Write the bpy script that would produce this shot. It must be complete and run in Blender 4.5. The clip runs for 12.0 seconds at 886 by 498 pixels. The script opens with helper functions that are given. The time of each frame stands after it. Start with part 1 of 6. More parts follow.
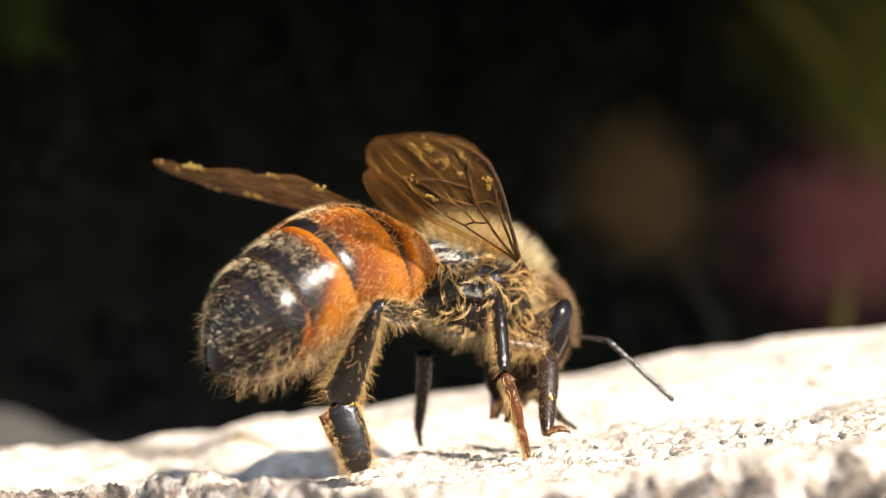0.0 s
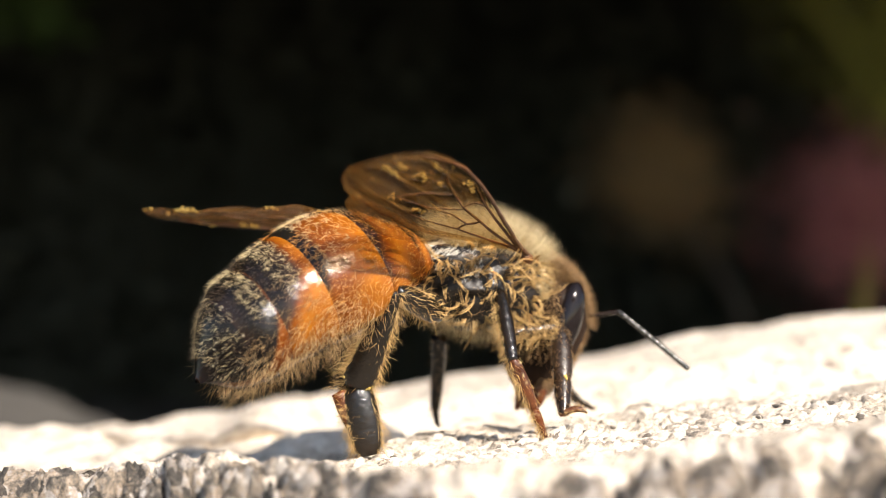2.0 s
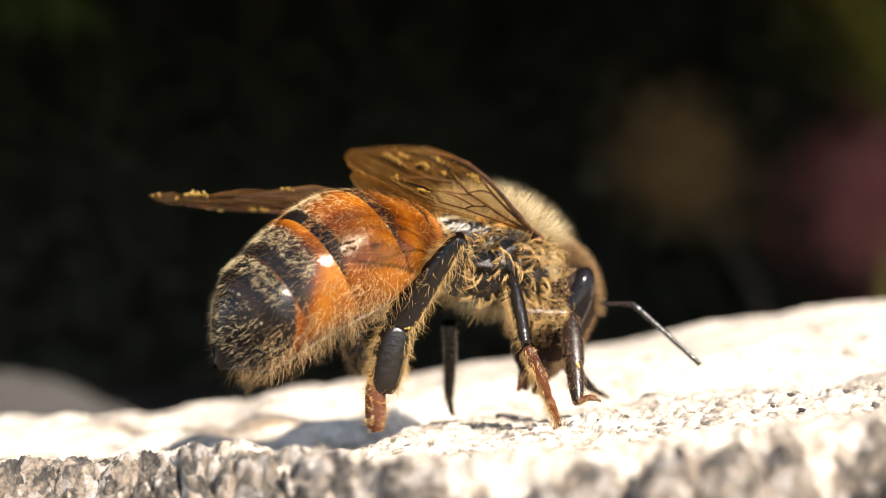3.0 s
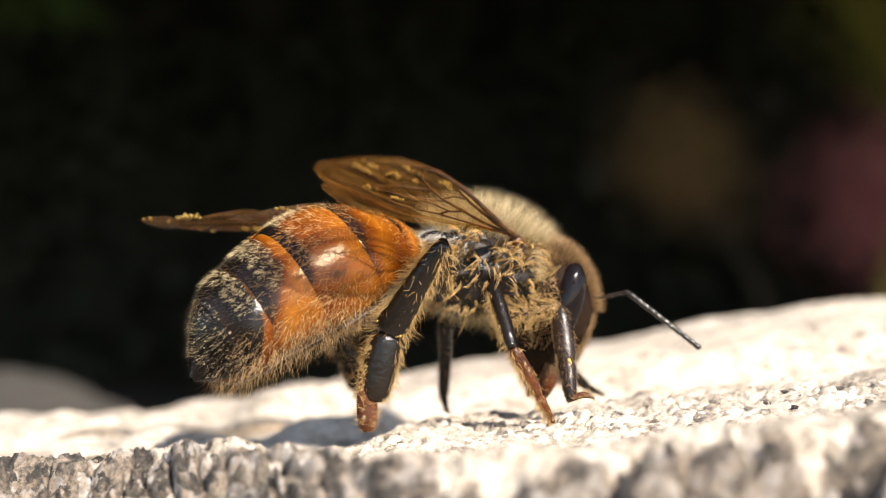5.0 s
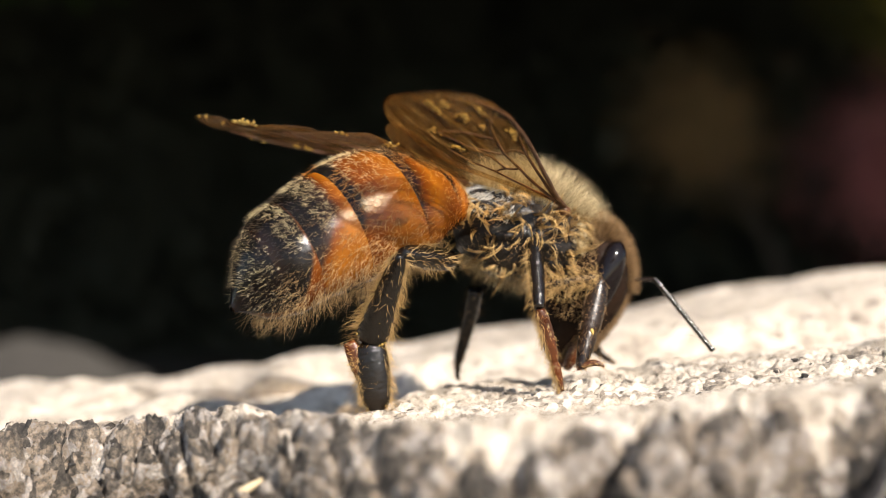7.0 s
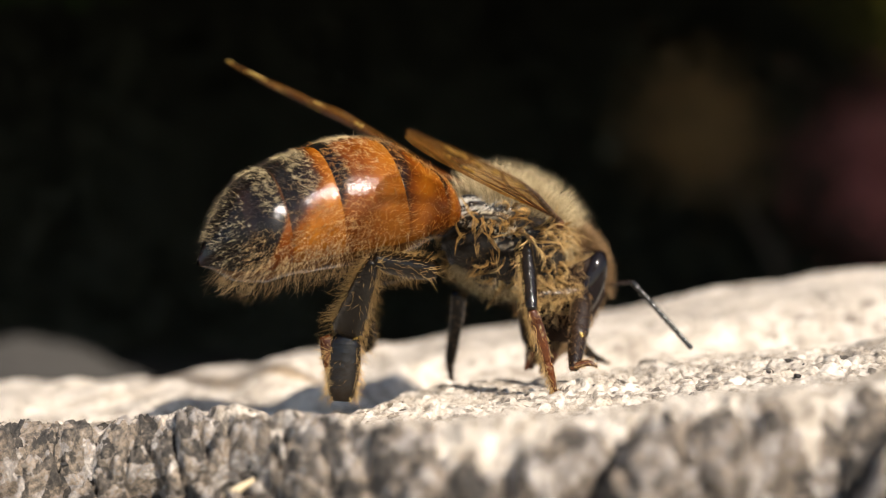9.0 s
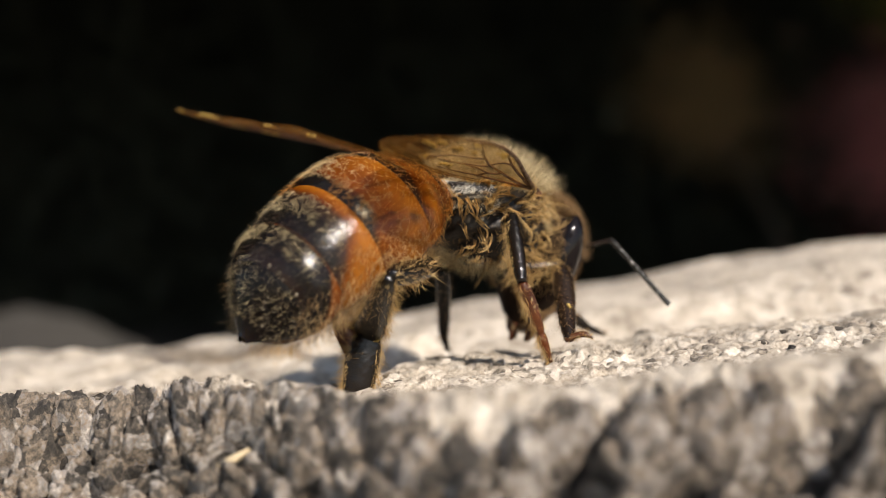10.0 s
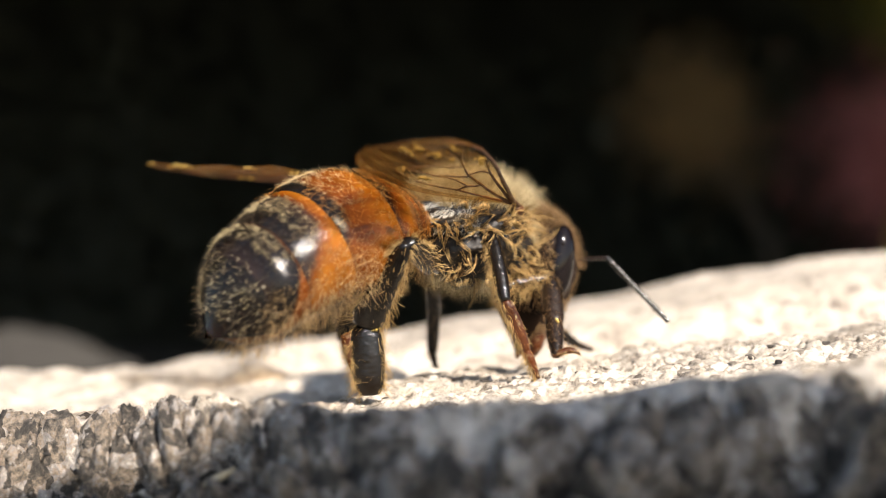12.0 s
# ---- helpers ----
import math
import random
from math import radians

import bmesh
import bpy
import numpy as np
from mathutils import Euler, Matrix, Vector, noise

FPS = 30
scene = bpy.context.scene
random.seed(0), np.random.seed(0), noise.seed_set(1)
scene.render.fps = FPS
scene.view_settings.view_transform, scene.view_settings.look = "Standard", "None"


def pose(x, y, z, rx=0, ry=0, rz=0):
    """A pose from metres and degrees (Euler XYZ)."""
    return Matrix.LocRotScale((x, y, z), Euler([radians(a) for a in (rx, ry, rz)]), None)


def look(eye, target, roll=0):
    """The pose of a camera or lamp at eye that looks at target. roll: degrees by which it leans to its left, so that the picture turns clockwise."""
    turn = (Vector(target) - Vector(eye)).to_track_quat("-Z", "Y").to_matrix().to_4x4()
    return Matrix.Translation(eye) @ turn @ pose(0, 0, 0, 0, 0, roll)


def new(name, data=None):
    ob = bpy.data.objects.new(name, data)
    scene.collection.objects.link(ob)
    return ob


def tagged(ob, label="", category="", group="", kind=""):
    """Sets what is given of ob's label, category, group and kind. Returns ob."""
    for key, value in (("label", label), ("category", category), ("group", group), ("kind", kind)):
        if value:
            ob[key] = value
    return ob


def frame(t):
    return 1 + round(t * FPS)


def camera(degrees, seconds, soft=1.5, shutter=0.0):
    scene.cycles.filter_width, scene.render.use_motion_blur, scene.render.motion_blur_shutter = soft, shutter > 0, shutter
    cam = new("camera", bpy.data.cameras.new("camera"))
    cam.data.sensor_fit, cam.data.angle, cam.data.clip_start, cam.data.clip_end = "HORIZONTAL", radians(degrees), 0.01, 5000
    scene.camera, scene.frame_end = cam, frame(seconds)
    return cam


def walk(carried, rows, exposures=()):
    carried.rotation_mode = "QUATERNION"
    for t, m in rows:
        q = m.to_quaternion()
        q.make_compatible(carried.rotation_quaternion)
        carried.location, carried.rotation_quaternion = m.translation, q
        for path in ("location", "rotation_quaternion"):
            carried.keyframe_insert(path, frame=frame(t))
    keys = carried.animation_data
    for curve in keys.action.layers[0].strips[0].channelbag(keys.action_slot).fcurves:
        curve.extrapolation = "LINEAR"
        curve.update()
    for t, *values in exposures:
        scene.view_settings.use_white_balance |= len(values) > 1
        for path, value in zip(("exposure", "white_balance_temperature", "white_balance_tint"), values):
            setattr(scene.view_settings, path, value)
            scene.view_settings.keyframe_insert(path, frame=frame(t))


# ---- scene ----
MM = 0.001
FOCUS = 0.0338
cam = camera(40.1, 12.0, 0.5)
cam.data.dof.use_dof = True
cam.data.dof.focus_distance = FOCUS
cam.data.dof.aperture_fstop = 52.0
walk(cam, [
    (0, pose(-0.001250, -0.035000, 0.003900, 93.042, -0.350, -2.468)),
    (0.5, pose(-0.001250, -0.035000, 0.003900, 93.127, -0.433, -2.425)),
    (1, pose(-0.001250, -0.035000, 0.003900, 92.983, -0.529, -2.167)),
    (1.5, pose(-0.001250, -0.035000, 0.003900, 92.905, -0.529, -2.208)),
    (2, pose(-0.001175, -0.035000, 0.003900, 92.112, -0.400, -1.554)),
    (2.5, pose(-0.001100, -0.035000, 0.003900, 91.871, -0.362, -1.365)),
    (3, pose(-0.001033, -0.035000, 0.003900, 91.590, -0.271, -0.675)),
    (5, pose(-0.000767, -0.035000, 0.003900, 91.460, -0.245, -0.559)),
    (5.5, pose(-0.000700, -0.035000, 0.003900, 91.503, -0.329, -0.871)),
    (6, pose(-0.000650, -0.035000, 0.003900, 90.496, -0.364, -0.960)),
    (6.5, pose(-0.000600, -0.035000, 0.003900, 90.125, -0.332, -0.079)),
    (7, pose(-0.000558, -0.035000, 0.003900, 89.957, -0.266, 0.257)),
    (9, pose(-0.000392, -0.035000, 0.003900, 89.965, -0.303, 0.206)),
    (9.5, pose(-0.000350, -0.035000, 0.003900, 89.424, -0.218, 0.318)),
    (10, pose(-0.000175, -0.035000, 0.003900, 88.608, -0.304, 0.351)),
    (10.5, pose(0.000000, -0.035000, 0.003900, 89.486, -0.103, 0.537)),
    (11, pose(0.000000, -0.035000, 0.003900, 89.638, 0.047, 0.459)),
    (11.5, pose(0.000000, -0.035000, 0.003900, 89.887, 0.110, 0.205)),
    (12, pose(0.000000, -0.035000, 0.003900, 89.400, 0.000, 0.000)),
], exposures=[(0, 1.68), (0.5, 1.85), (1, 2.05), (1.5, 1.65), (2, 1.55), (2.5, 1.58), (3, 1.65), (5, 1.40), (5.5, 1.25), (6, 1.50), (6.5, 1.60), (7, 1.15), (9, 0.97), (9.5, 1.08), (10, 0.62), (10.5, 1.02), (11, 1.05), (11.5, 1.14), (12, 1.27)])

# ---- world and sun ----
SUN_WAY = Vector((0.40, -0.68, 0.62)).normalized()
world = bpy.data.worlds.new("sky")
scene.world = world
world.use_nodes = True
wn = world.node_tree.nodes
sky = wn.new("ShaderNodeTexSky")
sky.sky_type = "NISHITA"
sky.sun_disc = False
sky.sun_elevation = math.asin(SUN_WAY.z)
sky.sun_rotation = math.atan2(SUN_WAY.x, SUN_WAY.y)
wn["Background"].inputs["Strength"].default_value = 0.1
world.node_tree.links.new(sky.outputs["Color"], wn["Background"].inputs["Color"])
sun_data = bpy.data.lights.new("sun", "SUN")
sun_data.energy = 5.0
sun_data.angle = radians(0.53)
sun_data.color = (1.0, 0.90, 0.80)
sun = new("sun", sun_data)
sun.matrix_world = look(SUN_WAY * 2.0, (0, 0, 0))


# ---- materials ----
def material(name):
    m = bpy.data.materials.new(name)
    m.use_nodes = True
    nt = m.node_tree
    return m, nt, nt.nodes, nt.nodes["Principled BSDF"]


def ramp(nt, source, stops):
    r = nt.nodes.new("ShaderNodeValToRGB")
    while len(r.color_ramp.elements) < len(stops):
        r.color_ramp.elements.new(0.5)
    for e, (p, c) in zip(r.color_ramp.elements, stops):
        e.position = p
        e.color = (*c, 1) if len(c) == 3 else c
    nt.links.new(source, r.inputs["Fac"])
    return r.outputs["Color"]


def noise_tex(nt, scale, detail=4.0, rough=0.6, kind="Object"):
    tc = nt.nodes.new("ShaderNodeTexCoord")
    n = nt.nodes.new("ShaderNodeTexNoise")
    n.inputs["Scale"].default_value = scale
    n.inputs["Detail"].default_value = detail
    n.inputs["Roughness"].default_value = rough
    nt.links.new(tc.outputs[kind], n.inputs["Vector"])
    return n.outputs["Fac"]


def mix_col(nt, fac, a, b, mode="MIX"):
    m = nt.nodes.new("ShaderNodeMix")
    m.data_type = "RGBA"
    m.blend_type = mode
    for sock, v in ((m.inputs["Factor"], fac), (m.inputs["A"], a), (m.inputs["B"], b)):
        if isinstance(v, (int, float)):
            sock.default_value = v
        elif isinstance(v, tuple):
            sock.default_value = (*v, 1)
        else:
            nt.links.new(v, sock)
    return m.outputs["Result"]


def bump(nt, height, bsdf, strength, distance):
    b = nt.nodes.new("ShaderNodeBump")
    b.inputs["Strength"].default_value = strength
    b.inputs["Distance"].default_value = distance
    nt.links.new(height, b.inputs["Height"])
    nt.links.new(b.outputs["Normal"], bsdf.inputs["Normal"])


def island_random(nt):
    return nt.nodes.new("ShaderNodeNewGeometry").outputs["Random Per Island"]


def hair_material(name, dark, light, gloss=0.45, through_light=0.35):
    m, nt, n, p = material(name)
    col = ramp(nt, island_random(nt), [(0.0, dark), (1.0, light)])
    nt.links.new(col, p.inputs["Base Color"])
    p.inputs["Roughness"].default_value = gloss
    p.inputs["Specular IOR Level"].default_value = 0.35
    t = n.new("ShaderNodeBsdfTranslucent")
    nt.links.new(col, t.inputs["Color"])
    mx = n.new("ShaderNodeMixShader")
    mx.inputs["Fac"].default_value = through_light
    nt.links.new(p.outputs["BSDF"], mx.inputs[1])
    nt.links.new(t.outputs["BSDF"], mx.inputs[2])
    nt.links.new(mx.outputs["Shader"], n["Material Output"].inputs["Surface"])
    return m


def chitin(name, base, tint, rough=0.28, dust=0.0, gloss=0.35, relief=0.4):
    m, nt, n, p = material(name)
    f = noise_tex(nt, 900, 5)
    col = ramp(nt, f, [(0.3, base), (0.75, tint)])
    if dust:
        d = ramp(nt, noise_tex(nt, 5200, 3), [(0.62 - dust, (0, 0, 0)), (0.72, (0.8, 0.8, 0.8))])
        col = mix_col(nt, d, col, (0.30, 0.24, 0.13))
    nt.links.new(col, p.inputs["Base Color"])
    r = ramp(nt, noise_tex(nt, 2600, 4), [(0.3, (rough * 0.7,) * 3), (0.8, (min(1, rough * 1.9),) * 3)])
    nt.links.new(r, p.inputs["Roughness"])
    p.inputs["Specular IOR Level"].default_value = gloss
    bump(nt, noise_tex(nt, 6000, 5, 0.6), p, relief, 0.00003 if relief < 0.5 else 0.00007)
    return m


def tergite_material(name, stops, flank_from=0.16, fade=2.4):
    """Bands along the tergite (its u), made ragged by noise."""
    m, nt, n, p = material(name)
    uv = n.new("ShaderNodeUVMap")
    sep = n.new("ShaderNodeSeparateXYZ")
    nt.links.new(uv.outputs["UV"], sep.inputs["Vector"])
    wob = noise_tex(nt, 700, 4)
    def mth(op, p0, p1, p2=None):
        k = n.new("ShaderNodeMath")
        k.operation = op
        for sock, v in zip(k.inputs, (p0, p1, p2)):
            if v is None:
                continue
            if isinstance(v, (int, float)):
                sock.default_value = v
            else:
                nt.links.new(v, sock)
        return k.outputs[0]
    # the dark edge breaks up towards the flanks
    off = mth("ABSOLUTE", mth("SUBTRACT", sep.outputs["Y"], 0.5), 0.0)
    flank = mth("MULTIPLY", mth("MAXIMUM", mth("SUBTRACT", off, flank_from), 0.0), fade)
    u = mth("SUBTRACT", mth("MULTIPLY_ADD", wob, 0.30, sep.outputs["X"]), 0.15)
    u = mth("SUBTRACT", u, flank)
    col = ramp(nt, u, stops)
    mott = ramp(nt, noise_tex(nt, 1100, 7, 0.7), [(0.28, (0.70, 0.62, 0.55)), (0.5, (0.92, 0.9, 0.88)), (0.72, (1.22, 1.3, 1.3))])
    col = mix_col(nt, 0.8, col, mott, "MULTIPLY")
    nt.links.new(col, p.inputs["Base Color"])
    p.inputs["Specular IOR Level"].default_value = 0.22
    p.inputs["Subsurface Weight"].default_value = 0.3
    p.inputs["Subsurface Radius"].default_value = (1.0, 0.35, 0.08)
    p.inputs["Subsurface Scale"].default_value = 0.0004
    r = ramp(nt, noise_tex(nt, 2400, 4), [(0.3, (0.11,) * 3), (0.8, (0.24,) * 3)])
    nt.links.new(r, p.inputs["Roughness"])
    bump(nt, noise_tex(nt, 2300, 7, 0.65), p, 0.4, 0.00006)
    return m


AMBER, AMBER_2, INK = (0.112, 0.028, 0.0022), (0.23, 0.077, 0.006), (0.008, 0.006, 0.005)
MAT_T2 = tergite_material("amber_tergite", [(0.0, AMBER), (0.4, AMBER_2), (0.6, AMBER), (0.76, (0.02, 0.008, 0.004))], 0.13, 2.8)
MAT_T3 = tergite_material("amber_tergite_dark_edge", [(0.0, AMBER_2), (0.5, AMBER), (0.68, AMBER), (0.82, INK)], 0.14, 2.5)
MAT_T4 = tergite_material("black_tergite_amber_base", [(0.0, AMBER_2), (0.22, AMBER), (0.34, (0.03, 0.015, 0.01)), (0.6, INK)], 0.135, 6.0)
MAT_T5 = tergite_material("black_tergite", [(0.0, AMBER), (0.04, (0.07, 0.022, 0.006)), (0.10, INK), (0.7, INK), (0.95, (0.02, 0.012, 0.01))], 0.20, 6.0)
MAT_T6 = tergite_material("black_tip_tergite", [(0.0, INK), (0.7, INK), (0.95, (0.012, 0.008, 0.007))], 0.4)
MAT_STERNITE = tergite_material("brown_sternite", [(0.0, (0.10, 0.045, 0.014)), (0.5, (0.13, 0.055, 0.015)), (0.9, (0.05, 0.022, 0.008))])
MAT_THORAX = chitin("thorax_chitin", (0.004, 0.0035, 0.003), (0.016, 0.011, 0.008), 0.30, 0.0, 0.3, 0.6)
MAT_HEAD = chitin("head_chitin", (0.006, 0.004, 0.003), (0.026, 0.013, 0.007), 0.5, 0.0, 0.06)
MAT_LEG = chitin("leg_chitin", (0.003, 0.0025, 0.002), (0.009, 0.0055, 0.003), 0.15, 0.0, 0.4, 0.5)
MAT_LEG_DUSTY = chitin("dusty_leg_chitin", (0.006, 0.004, 0.003), (0.022, 0.012, 0.006), 0.25, 0.0, 0.25)
MAT_LEG_RED = chitin("reddish_leg_chitin", (0.02, 0.006, 0.002), (0.10, 0.027, 0.006), 0.26, 0.02)
MAT_ANTENNA = chitin("antenna_chitin", (0.006, 0.005, 0.004), (0.018, 0.016, 0.010), 0.22, 0.0, 0.5)
MAT_EYE = chitin("eye_lens", (0.004, 0.003, 0.003), (0.006, 0.004, 0.004), 0.07, 0.0, 0.2, 0.03)
MAT_VEIN = chitin("wing_vein", (0.03, 0.012, 0.005), (0.09, 0.035, 0.01), 0.4)
MAT_POLLEN = chitin("pollen", (0.26, 0.17, 0.035), (0.42, 0.29, 0.08), 0.8)
MAT_DUST = chitin("pale_dust", (0.34, 0.29, 0.20), (0.56, 0.50, 0.38), 0.8)
MAT_FUR = hair_material("straw_fur", (0.22, 0.15, 0.06), (0.86, 0.72, 0.44))
MAT_FUR_BROWN = hair_material("brown_fur", (0.09, 0.05, 0.02), (0.42, 0.26, 0.12))
MAT_FUR_GOLD = hair_material("golden_tuft_fur", (0.14, 0.07, 0.015), (0.88, 0.62, 0.27))
MAT_FUR_GREY = hair_material("grey_fur", (0.42, 0.32, 0.16), (0.78, 0.66, 0.40))
MAT_FUR_AMBER = hair_material("amber_fur", (0.30, 0.11, 0.015), (0.80, 0.42, 0.12))
MAT_FUR_AMBER_PALE = hair_material("pale_amber_fur", (0.24, 0.13, 0.045), (0.74, 0.52, 0.26))
MAT_FUR_LEG = hair_material("golden_leg_hair", (0.26, 0.14, 0.04), (0.85, 0.60, 0.26))
MAT_FUR_DARK = hair_material("dark_fur", (0.015, 0.011, 0.008), (0.10, 0.07, 0.04))
MAT_FUR_CREAM = hair_material("cream_fur", (0.50, 0.36, 0.16), (0.95, 0.80, 0.50))
MAT_FUR_WHITE = hair_material("white_fur", (0.55, 0.52, 0.45), (0.85, 0.82, 0.74))


def wing_material():
    m, nt, n, p = material("wing_membrane")
    tcw = n.new("ShaderNodeUVMap")
    mp = n.new("ShaderNodeMapping")
    mp.inputs["Scale"].default_value = (4.0, 26.0, 1.0)
    nt.links.new(tcw.outputs["UV"], mp.inputs["Vector"])
    wr = n.new("ShaderNodeTexNoise")
    wr.inputs["Scale"].default_value = 1.0
    wr.inputs["Detail"].default_value = 6.0
    wr.inputs["Roughness"].default_value = 0.7
    nt.links.new(mp.outputs["Vector"], wr.inputs["Vector"])
    sepw = n.new("ShaderNodeSeparateXYZ")
    nt.links.new(tcw.outputs["UV"], sepw.inputs["Vector"])
    f = wr.outputs["Fac"]
    col = ramp(nt, f, [(0.34, (0.02, 0.007, 0.002)), (0.47, (0.11, 0.045, 0.008)), (0.56, (0.28, 0.125, 0.022)), (0.68, (0.74, 0.46, 0.14))])
    nt.links.new(col, p.inputs["Base Color"])
    p.inputs["Roughness"].default_value = 0.22
    p.inputs["Coat Weight"].default_value = 0.3
    bump(nt, f, p, 1.0, 0.0003)
    tl = n.new("ShaderNodeBsdfTranslucent")
    nt.links.new(col, tl.inputs["Color"])
    tr = n.new("ShaderNodeBsdfTransparent")
    tr.inputs["Color"].default_value = (0.95, 0.82, 0.6, 1)
    a = n.new("ShaderNodeMixShader")
    a.inputs["Fac"].default_value = 0.42
    nt.links.new(p.outputs["BSDF"], a.inputs[1])
    nt.links.new(tl.outputs["BSDF"], a.inputs[2])
    b = n.new("ShaderNodeMixShader")
    cover = ramp(nt, noise_tex(nt, 420, 3), [(0.3, (0.62,) * 3), (0.7, (0.34,) * 3)])
    clear = ramp(nt, sepw.outputs["X"], [(0.12, (0.72,) * 3), (0.5, (0.0,) * 3)])
    cover = mix_col(nt, 1.0, cover, clear, "ADD")
    nt.links.new(cover, b.inputs["Fac"])
    nt.links.new(a.outputs["Shader"], b.inputs[1])
    nt.links.new(tr.outputs["BSDF"], b.inputs[2])
    nt.links.new(b.outputs["Shader"], n["Material Output"].inputs["Surface"])
    return m


MAT_WING = wing_material()


def stone_material(name, per_object=False, broken=False):
    m, nt, n, p = material(name)
    tc = n.new("ShaderNodeTexCoord")
    vor = n.new("ShaderNodeTexVoronoi")
    vor.inputs["Scale"].default_value = 2300
    nt.links.new(tc.outputs["Object"], vor.inputs["Vector"])
    sep = n.new("ShaderNodeSeparateColor")
    nt.links.new(vor.outputs["Color"], sep.inputs["Color"])
    shift = n.new("ShaderNodeTexNoise")
    shift.inputs["Scale"].default_value = 2600
    shift.inputs["Detail"].default_value = 4
    nt.links.new(tc.outputs["Object"], shift.inputs["Vector"])
    warp = n.new("ShaderNodeVectorMath")
    warp.operation = "MULTIPLY_ADD"
    warp.inputs[1].default_value = (0.0005, 0.0005, 0.0005)
    nt.links.new(shift.outputs["Color"], warp.inputs[0])
    nt.links.new(tc.outputs["Object"], warp.inputs[2])
    nt.links.new(warp.outputs["Vector"], vor.inputs["Vector"])
    blend = n.new("ShaderNodeMath")
    blend.operation = "MULTIPLY_ADD"
    blend.inputs[1].default_value = 0.55
    speck = ramp(nt, noise_tex(nt, 4600, 7, 0.8), [(0.36, (0.0,) * 3), (0.64, (0.45,) * 3)])
    nt.links.new(sep.outputs["Red"], blend.inputs[0])
    nt.links.new(speck, blend.inputs[2])
    pick = n.new("ShaderNodeObjectInfo").outputs["Random"] if per_object else blend.outputs[0]
    # Broken face: browner stone, its tints also darkened to paint in relief shade.
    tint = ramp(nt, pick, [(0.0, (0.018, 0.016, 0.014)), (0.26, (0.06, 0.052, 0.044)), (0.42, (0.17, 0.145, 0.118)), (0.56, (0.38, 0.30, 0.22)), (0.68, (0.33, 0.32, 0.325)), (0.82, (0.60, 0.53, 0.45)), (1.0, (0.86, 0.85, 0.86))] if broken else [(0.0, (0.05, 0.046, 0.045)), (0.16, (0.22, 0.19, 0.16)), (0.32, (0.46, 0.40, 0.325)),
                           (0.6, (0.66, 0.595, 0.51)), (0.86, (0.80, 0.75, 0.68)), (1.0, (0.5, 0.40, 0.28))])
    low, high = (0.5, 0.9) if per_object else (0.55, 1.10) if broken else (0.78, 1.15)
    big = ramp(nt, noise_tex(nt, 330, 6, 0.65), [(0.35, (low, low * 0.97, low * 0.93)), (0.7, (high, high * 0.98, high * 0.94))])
    col = mix_col(nt, 1.0, tint, big, "MULTIPLY")
    fine = ramp(nt, noise_tex(nt, 9000, 4), [(0.25, (0.62, 0.60, 0.58)), (0.6, (1.0, 1.0, 1.0))])
    col = mix_col(nt, 0.8, col, fine, "MULTIPLY")
    nt.links.new(col, p.inputs["Base Color"])
    r = ramp(nt, sep.outputs["Green"], [(0.0, (0.25,) * 3), (0.3, (0.6,) * 3), (1.0, (0.9,) * 3)])
    nt.links.new(r, p.inputs["Roughness"])
    bump(nt, noise_tex(nt, 4200, 7, 0.75), p, 1.0, 0.00016)
    return m


# Two copies of one stone: darkened for the front, brightened for the sunlit top.
MAT_STONE_FACE = stone_material("shade_broken_stone", False, True)
MAT_STONE = stone_material("rough_stone")
MAT_GRAIN = stone_material("stone_grain", True)


def plain_noise(name, a, b, scale, rough=0.8):
    m, nt, n, p = material(name)
    col = ramp(nt, noise_tex(nt, scale, 5), [(0.3, a), (0.7, b)])
    nt.links.new(col, p.inputs["Base Color"])
    p.inputs["Roughness"].default_value = rough
    bump(nt, noise_tex(nt, scale * 3, 4), p, 0.4, 0.3 / scale)
    return m


# Very dark soil brown; on the backdrop it stands in for deep shade.
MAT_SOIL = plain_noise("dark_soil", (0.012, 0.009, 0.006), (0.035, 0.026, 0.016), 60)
MAT_BARK = plain_noise("bark", (0.02, 0.014, 0.01), (0.06, 0.04, 0.025), 120)
MAT_PETAL = plain_noise("pink_petal", (0.30, 0.085, 0.085), (0.40, 0.145, 0.13), 150, 0.9)
MAT_DRY_LEAF = plain_noise("dry_leaf", (0.13, 0.075, 0.024), (0.20, 0.12, 0.04), 120, 0.9)
MAT_BLADE = plain_noise("olive_blade", (0.16, 0.15, 0.012), (0.27, 0.235, 0.026), 90, 0.8)
MAT_STRAW = plain_noise("straw", (0.34, 0.26, 0.15), (0.52, 0.43, 0.28), 900, 0.6)


def leaf_material(name, dark, light):
    m, nt, n, p = material(name)
    col = ramp(nt, island_random(nt), [(0.0, dark), (1.0, light)])
    nt.links.new(col, p.inputs["Base Color"])
    p.inputs["Roughness"].default_value = 0.9
    p.inputs["Specular IOR Level"].default_value = 0.1
    return m


# Leaf green kept below natural foliage, so the colour carries part of the shade.
MAT_LEAF = leaf_material("shade_darkened_leaf", (0.029, 0.031, 0.024), (0.037, 0.039, 0.028))
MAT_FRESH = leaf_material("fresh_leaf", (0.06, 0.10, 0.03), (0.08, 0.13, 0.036))


